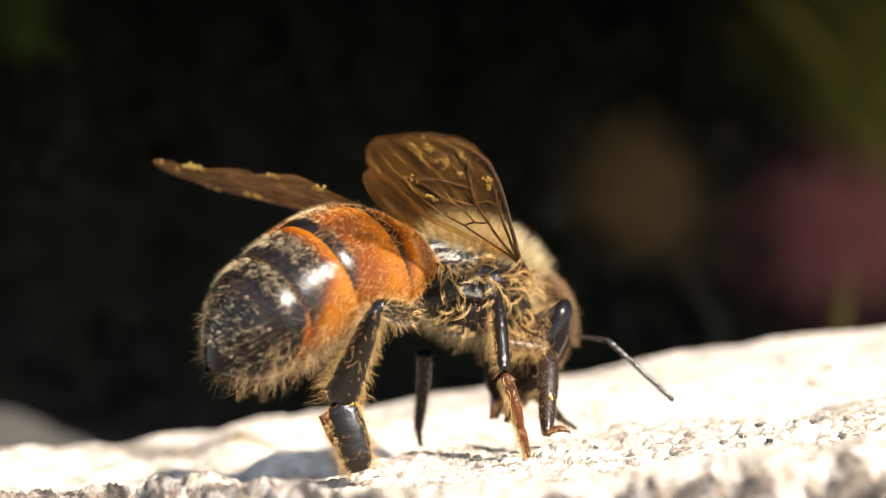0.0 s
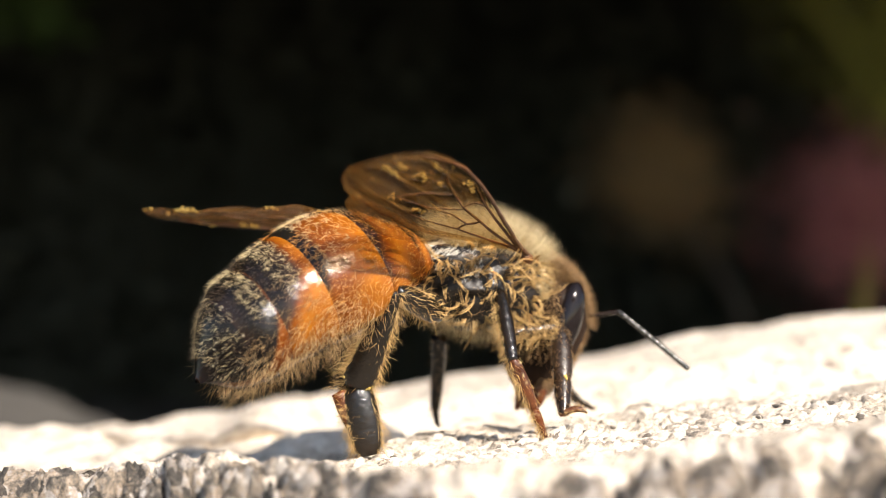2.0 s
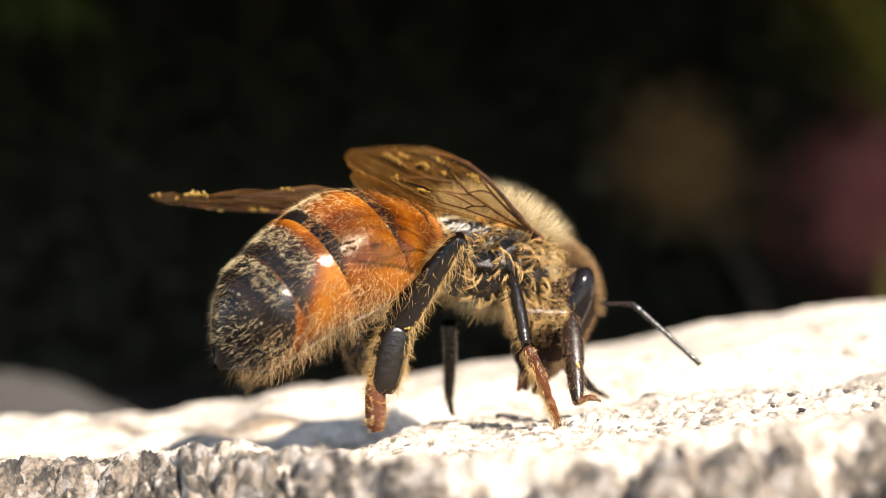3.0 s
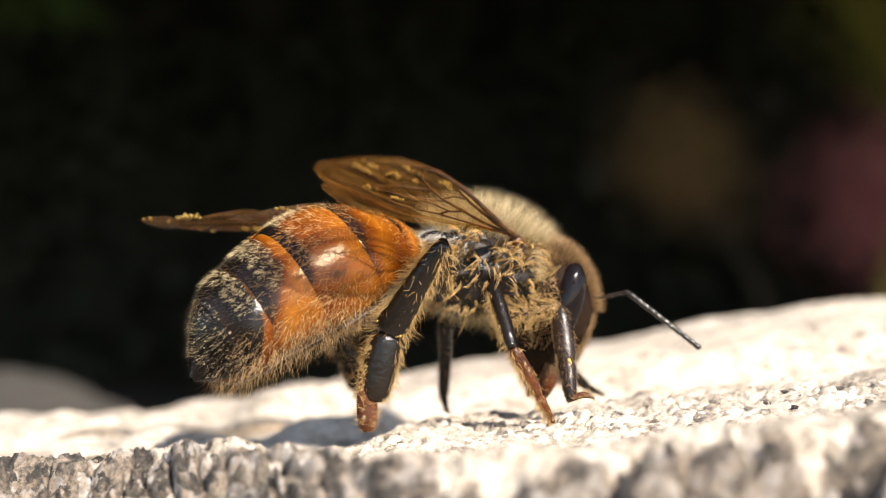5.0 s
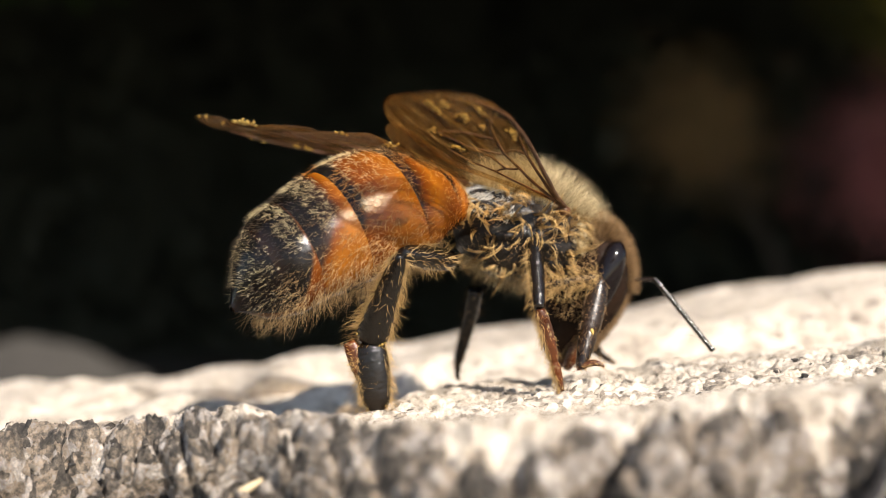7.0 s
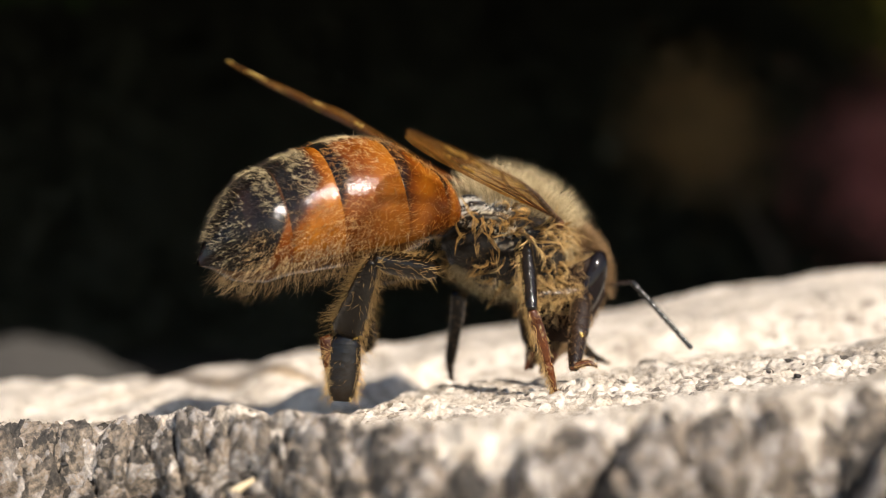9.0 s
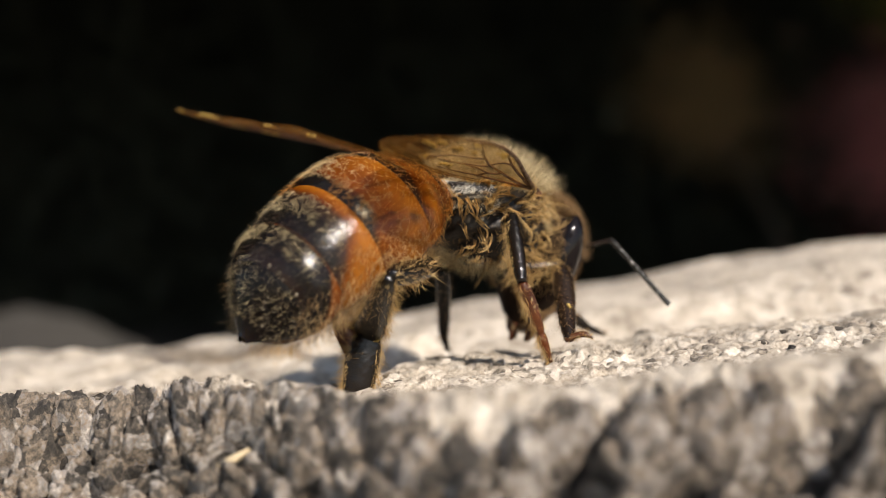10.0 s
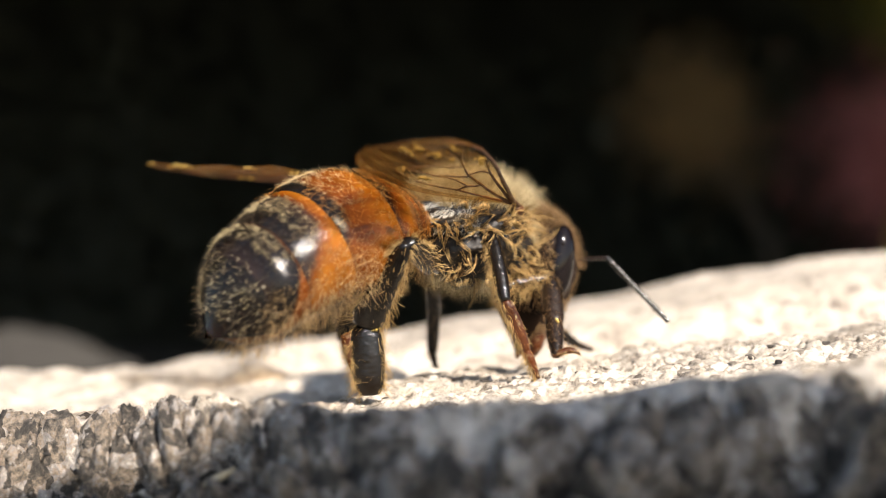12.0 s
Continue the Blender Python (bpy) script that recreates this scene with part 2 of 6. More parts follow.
# ---- mesh helpers (millimetres in, metres out) ----
def mesh_of(name, verts, faces, mat, smooth=True, uvs=None):
    me = bpy.data.meshes.new(name)
    me.from_pydata([tuple(v) for v in (np.asarray(verts, float) * MM)], [], [tuple(int(i) for i in f) for f in faces])
    me.materials.append(mat)
    if smooth:
        me.polygons.foreach_set("use_smooth", [True] * len(me.polygons))
    if uvs is not None:
        layer = me.uv_layers.new(name="UVMap")
        idx = np.empty(len(me.loops), dtype=np.int32)
        me.loops.foreach_get("vertex_index", idx)
        layer.data.foreach_set("uv", np.asarray(uvs, float)[idx].ravel())
    me.update()
    return me


def part(name, me, parent=None, label="", m=None, kind=""):
    ob = new(name, me)
    ob.parent = parent
    if m is not None:
        ob.matrix_basis = m
    return tagged(ob, label=label, kind=kind)


def mm_pose(x, y, z, rx=0, ry=0, rz=0):
    return pose(x * MM, y * MM, z * MM, rx, ry, rz)


def grid_faces(nu, nv, wrap=False):
    f = []
    for i in range(nu - 1):
        for j in range(nv if wrap else nv - 1):
            k = (j + 1) % nv
            f.append((i * nv + j, i * nv + k, (i + 1) * nv + k, (i + 1) * nv + j))
    return f


def loft(stations, sides=14, rough=0.0, seed=0):
    """Rings along +x: (x, half width in y, half width in z, y, z), closed at both ends."""
    rng = np.random.RandomState(seed)
    st = np.array(stations, float)
    xs = np.linspace(0, 1, len(st))
    fine = np.linspace(0, 1, (len(st) - 1) * 5 + 1)
    t = np.stack([np.interp(fine, xs, st[:, c]) for c in range(5)], 1)
    ker = np.array([1, 2, 3, 2, 1]) / 9
    for c in range(5):
        pad = np.concatenate([[t[0, c]] * 2, t[:, c], [t[-1, c]] * 2])
        sm = np.convolve(pad, ker, "valid")
        t[1:-1, c] = sm[1:-1]
    a = np.linspace(0, 2 * np.pi, sides, endpoint=False)
    verts = []
    for x, ry, rz, y, z in t:
        j = 1 + rough * rng.uniform(-1, 1, sides)
        for ang, q in zip(a, j):
            verts.append((x, y + ry * q * np.cos(ang), z + rz * q * np.sin(ang)))
    n = len(t)
    faces = grid_faces(n, sides, True)
    verts += [tuple(t[0][[0, 3, 4]]), tuple(t[-1][[0, 3, 4]])]
    c0, c1 = n * sides, n * sides + 1
    for j in range(sides):
        k = (j + 1) % sides
        faces += [(c0, k, j), (c1, (n - 1) * sides + j, (n - 1) * sides + k)]
    return verts, faces


def tube(points, radii, sides=6):
    pts = np.array(points, float)
    tang = np.gradient(pts, axis=0)
    tang /= np.linalg.norm(tang, axis=1)[:, None] + 1e-9
    up = np.array([0.13, 0.21, 0.97])
    verts = []
    for p, d, r in zip(pts, tang, radii):
        u = np.cross(d, up)
        u /= np.linalg.norm(u) + 1e-9
        v = np.cross(d, u)
        for k in range(sides):
            w = 2 * np.pi * k / sides
            verts.append(p + r * (np.cos(w) * u + np.sin(w) * v))
    n = len(pts)
    faces = grid_faces(n, sides, True)
    faces += [tuple(range(sides))[::-1], tuple(range((n - 1) * sides, n * sides))]
    return verts, faces


def hairs(roots, ways, lengths, radius, bend, rng, curl=0.0, rings=4):
    """Tapered three-sided strands: roots, ways and bend are n x 3."""
    n = len(roots)
    ways = ways / (np.linalg.norm(ways, axis=1)[:, None] + 1e-9)
    side = np.cross(ways, rng.normal(size=(n, 3)))
    side /= np.linalg.norm(side, axis=1)[:, None] + 1e-9
    oth = np.cross(ways, side)
    L = np.asarray(lengths)[:, None]
    cw = rng.normal(size=(n, 3)) * curl
    out = np.empty((n, rings * 3 + 1, 3))
    for i in range(rings + 1):
        s = i / rings
        c = roots + L * (ways * s * (1 - 0.15 * s) + bend * s * s + cw * s * s * (1 - 0.4 * s) + side * curl * 0.5 * np.sin(s * 4.5))
        if i == rings:
            out[:, -1] = c
        else:
            r = radius * (1 - 0.75 * s)
            for k in range(3):
                w = 2 * np.pi * k / 3
                out[:, i * 3 + k] = c + r * (np.cos(w) * side + np.sin(w) * oth)
    base = []
    for i in range(rings - 1):
        for k in range(3):
            q = (k + 1) % 3
            base.append((i * 3 + k, i * 3 + q, (i + 1) * 3 + q, (i + 1) * 3 + k))
    m = rings * 3 + 1
    quads = (np.array(base)[None] + (np.arange(n) * m)[:, None, None]).reshape(-1, 4)
    tips = [((rings - 1) * 3 + k, (rings - 1) * 3 + (k + 1) % 3, m - 1) for k in range(3)]
    tris = (np.array(tips)[None] + (np.arange(n) * m)[:, None, None]).reshape(-1, 3)
    return out.reshape(-1, 3), list(map(tuple, quads)) + list(map(tuple, tris))


def lattice(x, y, scale, seed):
    """Smooth value noise from -1 to 1."""
    rng = np.random.RandomState(seed)
    tab = rng.uniform(-1, 1, (64, 64))
    u, v = x / scale, y / scale
    iu, iv = np.floor(u).astype(int), np.floor(v).astype(int)
    fu, fv = u - iu, v - iv
    fu, fv = fu * fu * (3 - 2 * fu), fv * fv * (3 - 2 * fv)
    g = lambda a, b: tab[a % 64, b % 64]
    return (g(iu, iv) * (1 - fu) + g(iu + 1, iv) * fu) * (1 - fv) + (g(iu, iv + 1) * (1 - fu) + g(iu + 1, iv + 1) * fu) * fv


def worley(x, y, scale, seed):
    """Distance to the nearest and second grain, and the nearest grain's own number from 0 to 1."""
    rng = np.random.RandomState(seed)
    jx, jy, jr = rng.uniform(0, 1, (64, 64)), rng.uniform(0, 1, (64, 64)), rng.uniform(0, 1, (64, 64))
    u, v = x / scale, y / scale
    iu, iv = np.floor(u).astype(int), np.floor(v).astype(int)
    d1, d2, idn = np.full(u.shape, 9.0), np.full(u.shape, 9.0), np.zeros(u.shape)
    for a in (-1, 0, 1):
        for b in (-1, 0, 1):
            ca, cb = (iu + a) % 64, (iv + b) % 64
            d = np.hypot(iu + a + jx[ca, cb] - u, iv + b + jy[ca, cb] - v)
            near = d < d1
            d2 = np.where(near, d1, np.minimum(d2, d))
            idn = np.where(near, jr[ca, cb], idn)
            d1 = np.where(near, d, d1)
    return d1, d2, idn


# ---- the stone slab ----
SLOPE, X0, RELIEF = 0.116, 2.6, 0.22
PITS = ((6.9, 1.7, 0.8, 2.2), (2.5, 1.3, 0.4, 1.5), (2.1, 2.9, 0.55, 1.6), (-0.7, 2.7, 0.55, 1.6), (-2.9, 2.5, 0.5, 1.4), (8.9, 2.0, 0.5, 1.2), (4.6, 2.8, 0.4, 1.0), (0.7, 0.7, 0.25, 0.7), (-5.5, 1.5, 0.4, 1.0), (-10.6, 1.4, 0.45, 1.0), (-8.2, 1.9, 0.4, 1.0), (-11.6, 0.6, 0.3, 0.8), (-12.4, 2.0, 0.5, 1.2))


def step(a, b, v):
    t = np.clip((v - a) / (b - a), 0, 1)
    return t * t * (3 - 2 * t)


def slab_edge(x):
    """Where the top breaks off: askew, nearer to the viewer where x grows."""
    return 1.7 + 7.6 * step(-9.5, 0.5, x) + 0.04 * np.clip(x, 0, 40) + 0.5 * lattice(x, x * 0, 2.3, 15)


def slab_relief(x, s):
    """Height of the grain over the smooth stone; s runs towards the viewer, over the top and down the front."""
    y = -s
    over = s - slab_edge(x)
    h = 0.16 * lattice(x, y, 3.1, 5) + 0.5 * lattice(x + 9, y, 9.0, 6) * step(4, 14, y)
    far_lumps = step(-1.5, -5, x) * step(2.0, 4.5, y)  # knobbly stretch behind the raised ridge
    h = h + far_lumps * (0.55 * lattice(x + 3, y, 2.1, 81) + 0.45 * np.abs(lattice(x, y + 5, 3.4, 82)) - 0.25)
    calm = 1 - 0.4 * np.exp(-((x + 0.5) / 5) ** 2 - ((y - 1.5) / 3.5) ** 2)
    calm = calm * (1 - 0.8 * step(3.5, 8, y))
    fine = 1 - 0.75 * step(3.5, 8, y)
    front = step(-0.9, 0.6, over)
    strip = np.exp(-((y - 0.2) / 2.2) ** 2) * (1 - front)
    left = step(-1.5, -5, x)
    y = np.where(front > 0.5, -over, y)  # past the edge the grain follows the broken face
    d1, d2, k = worley(x + 40, y + 40, 2.0, 17)
    h = h + front * ((0.9 - 0.45 * left) * (0.25 + k) * np.sqrt(np.clip(1 - (d1 / 0.8) ** 2, 0, 1)) - 0.3 - 0.7 * (1 - 0.6 * left) * np.exp(-((d2 - d1) / 0.16) ** 2))
    d1, d2, k = worley(x + 40, y + 40, 0.95, 11)
    dome = 0.42 * (0.35 + k) * np.sqrt(np.clip(1 - (d1 / 0.85) ** 2, 0, 1)) - 0.25
    h = h + (0.35 + 0.15 * front + 0.1 * front * left) * calm * dome - front * (0.25 + 0.3 * left) * np.exp(-((d2 - d1) / 0.13) ** 2)
    d1, d2, k = worley(x + 0.25 * lattice(x, y, 0.6, 71), y + 0.25 * lattice(x, y, 0.6, 72), 0.55, 73)
    h = h + front * (0.10 * (k - 0.5) + 0.26 * np.sqrt(np.clip(1 - (d1 / 0.75) ** 2, 0, 1)) - 0.2 - 0.16 * np.exp(-((d2 - d1) / 0.12) ** 2))
    d1, d2, k = worley(x + 40 + 0.1 * lattice(x, y, 0.3, 61), y + 40 + 0.1 * lattice(x, y, 0.3, 62), 0.42, 12)
    h = h + fine * (-(0.13 + 0.10 * strip) * np.exp(-((d2 - d1) / 0.10) ** 2) + (0.09 - 0.03 * front + 0.12 * strip) * (k - 0.5))
    d1, d2, k = worley(x + 40, y + 40, 0.21, 13)
    h = h - 0.03 * np.exp(-((d2 - d1) / 0.12) ** 2) + (0.03 + 0.05 * strip) * (k - 0.5) + 0.025 * lattice(x, y, 0.16, 8) + 0.10 * lattice(x, y, 1.3, 23) + 0.10 * front * lattice(x, y, 0.55, 24) - 0.09 * (0.4 + 0.6 * front) * fine * np.abs(lattice(x, y, 0.24, 25)) - 0.05 * front * np.abs(lattice(x, y, 0.15, 26))
    for px, ps, r, dp in PITS:
        h = h - 2.8 * dp * np.exp(-(((x - px + 0.35 * (over - ps)) ** 2 + (over - ps) ** 2 * (1 + 0.4 * lattice(x * 3, over * 3, 1, 19))) / (1.3 * r) ** 2) ** 2.2)
    return h


def slab_point(x, s):
    """The stone's surface at x and s, as x, y, z."""
    e = slab_edge(x)
    over = np.clip(s - e, -1e9, 60)
    bend, steep = 2.2, radians(52)
    t = np.clip(over, 0, bend)
    w = steep / bend
    y = -np.minimum(s, e) - np.sin(w * t) / w - np.cos(steep) * np.clip(over - bend, 0, None)
    z = -(1 - np.cos(w * t)) / w - np.sin(steep) * np.clip(over - bend, 0, None)
    th = w * t
    z = z + SLOPE * (x - X0) - RELIEF
    z = z + (0.55 + 0.01 * x) * step(-7, 0.5, x) * np.exp(-((over + 0.9) / 2.0) ** 2) - 0.25 * np.exp(-((y + 3.6) / 1.6) ** 2) * step(-6, 0, x)
    z = z + 0.85 * step(-0.8, -4.5, x) * np.exp(-((over + 0.1) / 1.7) ** 2)
    z = z - 1.3 * np.exp(-((y - 4.3 - 5.0 * step(-3.5, -0.5, x)) / 3.4) ** 4)
    b = np.clip(y - 21.5, 0, None)
    z = z - 0.14 * b * b
    z = z + 1.38 * step(-10, 15, x) * step(6, 20, y)
    h = slab_relief(x, s)
    return np.stack([x + 0 * s, y - h * np.sin(th), z + h * np.cos(th)], -1)


def spaced(spans):
    out = []
    for a, b, s in spans:
        out.append(np.arange(a, b, s))
    return np.concatenate(out + [np.array([spans[-1][1]])])


def build_slab():
    xs = spaced(((-60, -30, 1.5), (-30, -15, 0.25), (-15, 13, 0.075), (13, 32, 0.2), (32, 70, 1.5)))
    ys = spaced(((-30, -12, 0.3), (-12, -4, 0.16), (-4, 16, 0.075), (16, 40, 0.8), (40, 55, 1.5)))
    gx, gy = np.meshgrid(xs, ys, indexing="ij")
    v = slab_point(gx, gy).reshape(-1, 3)
    nx, ny = len(xs), len(ys)
    faces = grid_faces(nx, ny)
    n = len(v)
    rim = [i * ny for i in range(nx)] + [(nx - 1) * ny + j for j in range(1, ny)] + [i * ny + ny - 1 for i in range(nx - 2, -1, -1)] + [j for j in range(ny - 2, 0, -1)]
    low = v[rim].copy()
    low[:, 2] = -46
    v = np.concatenate([v, low])
    m = len(rim)
    for k in range(m):
        q = (k + 1) % m
        faces.append((rim[q], n + q, n + k, rim[k]))
    me = mesh_of("stone_slab", v, faces, MAT_STONE)
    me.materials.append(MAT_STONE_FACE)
    # polygons past the ragged edge take the darkened copy
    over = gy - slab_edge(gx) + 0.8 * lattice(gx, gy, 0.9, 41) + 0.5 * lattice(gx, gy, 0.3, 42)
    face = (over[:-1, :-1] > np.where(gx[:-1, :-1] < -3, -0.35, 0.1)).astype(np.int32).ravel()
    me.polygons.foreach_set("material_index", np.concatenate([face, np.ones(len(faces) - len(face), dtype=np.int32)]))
    ob = part("stone_slab", me)
    tagged(ob, "rough sunlit slab of pale granular stone with pits", "stone", kind="structure")
    return ob


slab = build_slab()


def ground_sheet():
    s = 20000.0
    n = 24
    c = np.sign(np.linspace(-1, 1, n)) * np.abs(np.linspace(-1, 1, n)) ** 3 * s
    gx, gy = np.meshgrid(c, c, indexing="ij")
    v = np.stack([gx.ravel(), gy.ravel(), -45 + 3 * lattice(gx, gy, 30, 3).ravel()], 1)
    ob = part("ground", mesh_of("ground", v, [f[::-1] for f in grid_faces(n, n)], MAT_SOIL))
    tagged(ob, "dark bare soil in the shade around the stone", "ground", kind="structure")


ground_sheet()


def lump(radii, seed, rough=0.18, nu=26, nv=34):
    a = np.linspace(0.02, np.pi - 0.02, nu)
    b = np.linspace(0, 2 * np.pi, nv, endpoint=False)
    ga, gb = np.meshgrid(a, b, indexing="ij")
    d = np.stack([np.sin(ga) * np.cos(gb), np.sin(ga) * np.sin(gb), np.cos(ga)], -1)
    r = 1 + rough * lattice(d[..., 0] * 2 + 20, d[..., 1] * 2 + d[..., 2] * 3 + 20, 1.0, seed) + 0.05 * lattice(d[..., 0] * 9 + 30, d[..., 2] * 9 + d[..., 1] * 5 + 30, 1.0, seed + 1)
    v = (d * r[..., None]).reshape(-1, 3) * np.array(radii)
    return v, [f[::-1] for f in grid_faces(nu, nv, True)]


# Rock grey lowered to near black: the shade it lies in is in its colour.
MAT_ROCK = plain_noise("shade_darkened_rock", (0.014, 0.012, 0.010), (0.034, 0.030, 0.024), 100, 0.9)
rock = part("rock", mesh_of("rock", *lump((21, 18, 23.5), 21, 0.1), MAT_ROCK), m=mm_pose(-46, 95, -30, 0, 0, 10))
tagged(rock, "smaller grey rock on the soil behind the slab, darkened for shade", "stone")


# ---- the bee ----
bee = new("bee")
tagged(bee, "amber and black honey bee standing head down on the stone", "bee")

# abdomen, petiole at the origin, tip along +x, back along +z
A_LEN = 7.87
A_S = (0.0, 0.04, 0.10, 0.22, 0.36, 0.52, 0.68, 0.80, 0.90, 0.96, 1.0)
A_R = (0.35, 0.95, 1.52, 1.98, 2.15, 2.12, 1.88, 1.52, 1.06, 0.60, 0.12)


A_FINE = np.linspace(0, 1, 401)
A_SOFT = np.convolve(np.pad(np.interp(A_FINE, A_S, A_R), 12, "edge"), np.hanning(27)[1:-1] / np.hanning(27).sum(), "valid")
A_SOFT = 0.927 * A_SOFT * (1 + 0.215 * np.exp(-((A_FINE - 0.86) / 0.12) ** 2)) * (1 - 0.188 * np.exp(-((A_FINE - 0.12) / 0.12) ** 2))


def a_radius(s):
    return np.interp(s, A_FINE, A_SOFT)


def a_axis(s):
    return np.stack([A_LEN * s, 0 * s, 0.616 * np.sin(np.pi * np.clip(s, 0, 1) ** 0.9) + 0.1 * np.sin(np.pi * np.clip(s, 0, 1) ** 3) - 0.15 * s], -1)


def a_point(s, phi, lift=0.0):
    s, phi = np.asarray(s, float), np.asarray(phi, float)
    r = a_radius(s) + lift
    c = a_axis(s)
    return c + np.stack([0 * phi, 1.04 * r * np.sin(phi), r * np.cos(phi) * np.where(np.cos(phi) < 0, 0.812, 1.0)], -1)


def a_normal(s, phi):
    e = 1e-3
    du = a_point(s + e, phi) - a_point(s - e, phi)
    dv = a_point(s, phi + e) - a_point(s, phi - e)
    n = np.cross(dv, du)
    n /= np.linalg.norm(n, axis=-1)[..., None] + 1e-9
    flip = np.sum(n * (a_point(s, phi) - a_axis(s)), -1) < 0
    n[flip] *= -1
    return n


def build_abdomen():
    s = np.linspace(0, 1, 60)
    phi = np.linspace(-np.pi, np.pi, 48, endpoint=False)
    gs, gp = np.meshgrid(s, phi, indexing="ij")
    saw = 0.05 * ((gs * 6.2) % 1.0)
    v = a_point(gs, gp, -0.10 + saw - 0.2 * np.clip(gs - 0.9, 0, 1) * 10 * (a_radius(gs) > 0.5)).reshape(-1, 3)
    uv = np.stack([((gs * 6.2) % 1.0).ravel(), (gp / 6.3 + 0.5).ravel()], 1)
    body = part("abdomen", mesh_of("abdomen", v, grid_faces(60, 48, True), MAT_STERNITE, uvs=uv), bee, "amber abdomen with black bands and a dark tip")
    spans = ((0.03, 0.12, MAT_T2), (0.10, 0.315, MAT_T2), (0.305, 0.555, MAT_T3), (0.545, 0.735, MAT_T4), (0.725, 0.865, MAT_T5), (0.855, 1.0, MAT_T6))
    names = ("amber tergite", "amber tergite with a thin black edge", "amber tergite with a black edge", "black tergite with an amber base", "glossy black tergite", "dark tip tergite")
    for (s0, s1, mat), label in zip(spans, names):
        u = np.linspace(0, 1, 22)
        ph = np.linspace(-2.15, 2.15, 50)
        gu, gp = np.meshgrid(u, ph, indexing="ij")
        gs = s0 + (s1 - s0) * gu
        lift = 0.001 + 0.045 * np.sin(np.pi * gu) ** 0.7 * (0.35 if s1 > 0.98 or s0 < 0.05 else 1) + 0.012 * step(0, 0.10, gu) * (1 - 0.8 * step(0.9, 1, gu)) - 0.05 * np.clip((np.abs(gp) - 1.9) / 0.25, 0, 1)
        v = a_point(gs, gp, lift)
        lip = a_point(gs[-1] + 0.004, gp[-1], -0.02)
        v = np.concatenate([v.reshape(-1, 3), lip])
        uv = np.stack([gu.ravel(), gp.ravel() / 6.3 + 0.5], 1)
        uv = np.concatenate([uv, np.stack([np.ones(50), ph / 6.3 + 0.5], 1)])
        part("tergite", mesh_of("tergite", v, grid_faces(23, 50), mat, uvs=uv), body, label)
    rng = np.random.RandomState(4)

    def coat(name, n, s0, s1, p0, p1, mat, length, lay, rad, label, thin=-2.2):
        n = int(n * 4)
        s = rng.uniform(s0, s1, n)
        phi = rng.uniform(p0, p1, n) * rng.choice([-1, 1], n)
        patch = 0.5 * lattice(s * 34 + 50, phi * 5 + 50, 1.0, 9) + 0.8 * lattice(s * 110 + 50, phi * 17 + 50, 1.0, 10)
        keep = patch > rng.uniform(thin, 0.3, n)
        s, phi = s[keep], phi[keep]
        nn = a_normal(s, phi)
        w = nn * (1.32 - lay) + np.array([lay, 0, 0]) + rng.normal(size=nn.shape) * 0.32
        ln = length * rng.uniform(0.4, 1.4, len(s))
        v, f = hairs(a_point(s, phi, 0.04), w, ln, rad * 0.5, nn * -0.22 + np.array([0.1, 0, -0.05]), rng, 0.15)
        part(name, mesh_of(name, v, f, mat), body, label, kind="stuff")

    coat("hair", 420, 0.03, 0.33, 0.2, 2.0, MAT_FUR_AMBER, 0.30, 0.80, 0.007, "sparse golden hair")
    coat("hair", 420, 0.34, 0.58, 0.3, 2.2, MAT_FUR_AMBER, 0.28, 0.78, 0.007, "sparse golden hair")
    coat("hair", 240, 0.08, 0.36, 0, 1.6, MAT_FUR_AMBER_PALE, 0.30, 0.66, 0.007, "fine pale golden hair", -0.9)
    coat("hair", 260, 0.30, 0.72, 0.8, 1.7, MAT_FUR_AMBER_PALE, 0.36, 0.62, 0.008, "pale wisps on the flank", -0.9)
    coat("hair", 260, 0.37, 0.50, 0, 0.9, MAT_FUR_GREY, 0.25, 0.72, 0.008, "band of pale grey hair", -0.8)
    coat("hair", 330, 0.585, 0.675, 0, 1.05, MAT_FUR_GREY, 0.22, 0.68, 0.008, "band of pale grey hair", -0.6)
    coat("hair", 260, 0.735, 0.80, 0, 1.1, MAT_FUR_GREY, 0.22, 0.66, 0.008, "band of pale grey hair", -0.5)
    coat("hair", 900, 0.58, 0.97, 0, 2.4, MAT_FUR_DARK, 0.26, 0.72, 0.009, "short dark hair on the tip")
    coat("hair", 120, 0.85, 0.97, 0, 1.8, MAT_FUR_GREY, 0.16, 0.7, 0.008, "short grey hair on the tip")
    coat("hair", 460, 0.40, 0.88, 1.25, 2.2, MAT_FUR_AMBER_PALE, 0.46, 0.55, 0.009, "straw fringe along the flank", -0.8)
    coat("hair", 520, 0.22, 0.95, 1.8, 3.1, MAT_FUR_AMBER_PALE, 0.66, 0.36, 0.009, "long pale hair below", -0.8)
    for i in range(22):
        sg, pg = rng.uniform(0.80, 0.985), rng.uniform(0.2, 1.9)
        r = rng.uniform(0.3, 1.0) ** 2 * 0.036
        v, f = lump((r, r * 0.8, r * 0.7), 200 + i, 0.4, 6, 8)
        at = a_point(np.array([sg]), np.array([pg]), 0.03)[0]
        part("pollen_grain", mesh_of("pollen_grain", v, f, MAT_DUST), body, "", mm_pose(*at, *rng.uniform(0, 180, 3)))
    return body


abdomen = build_abdomen()


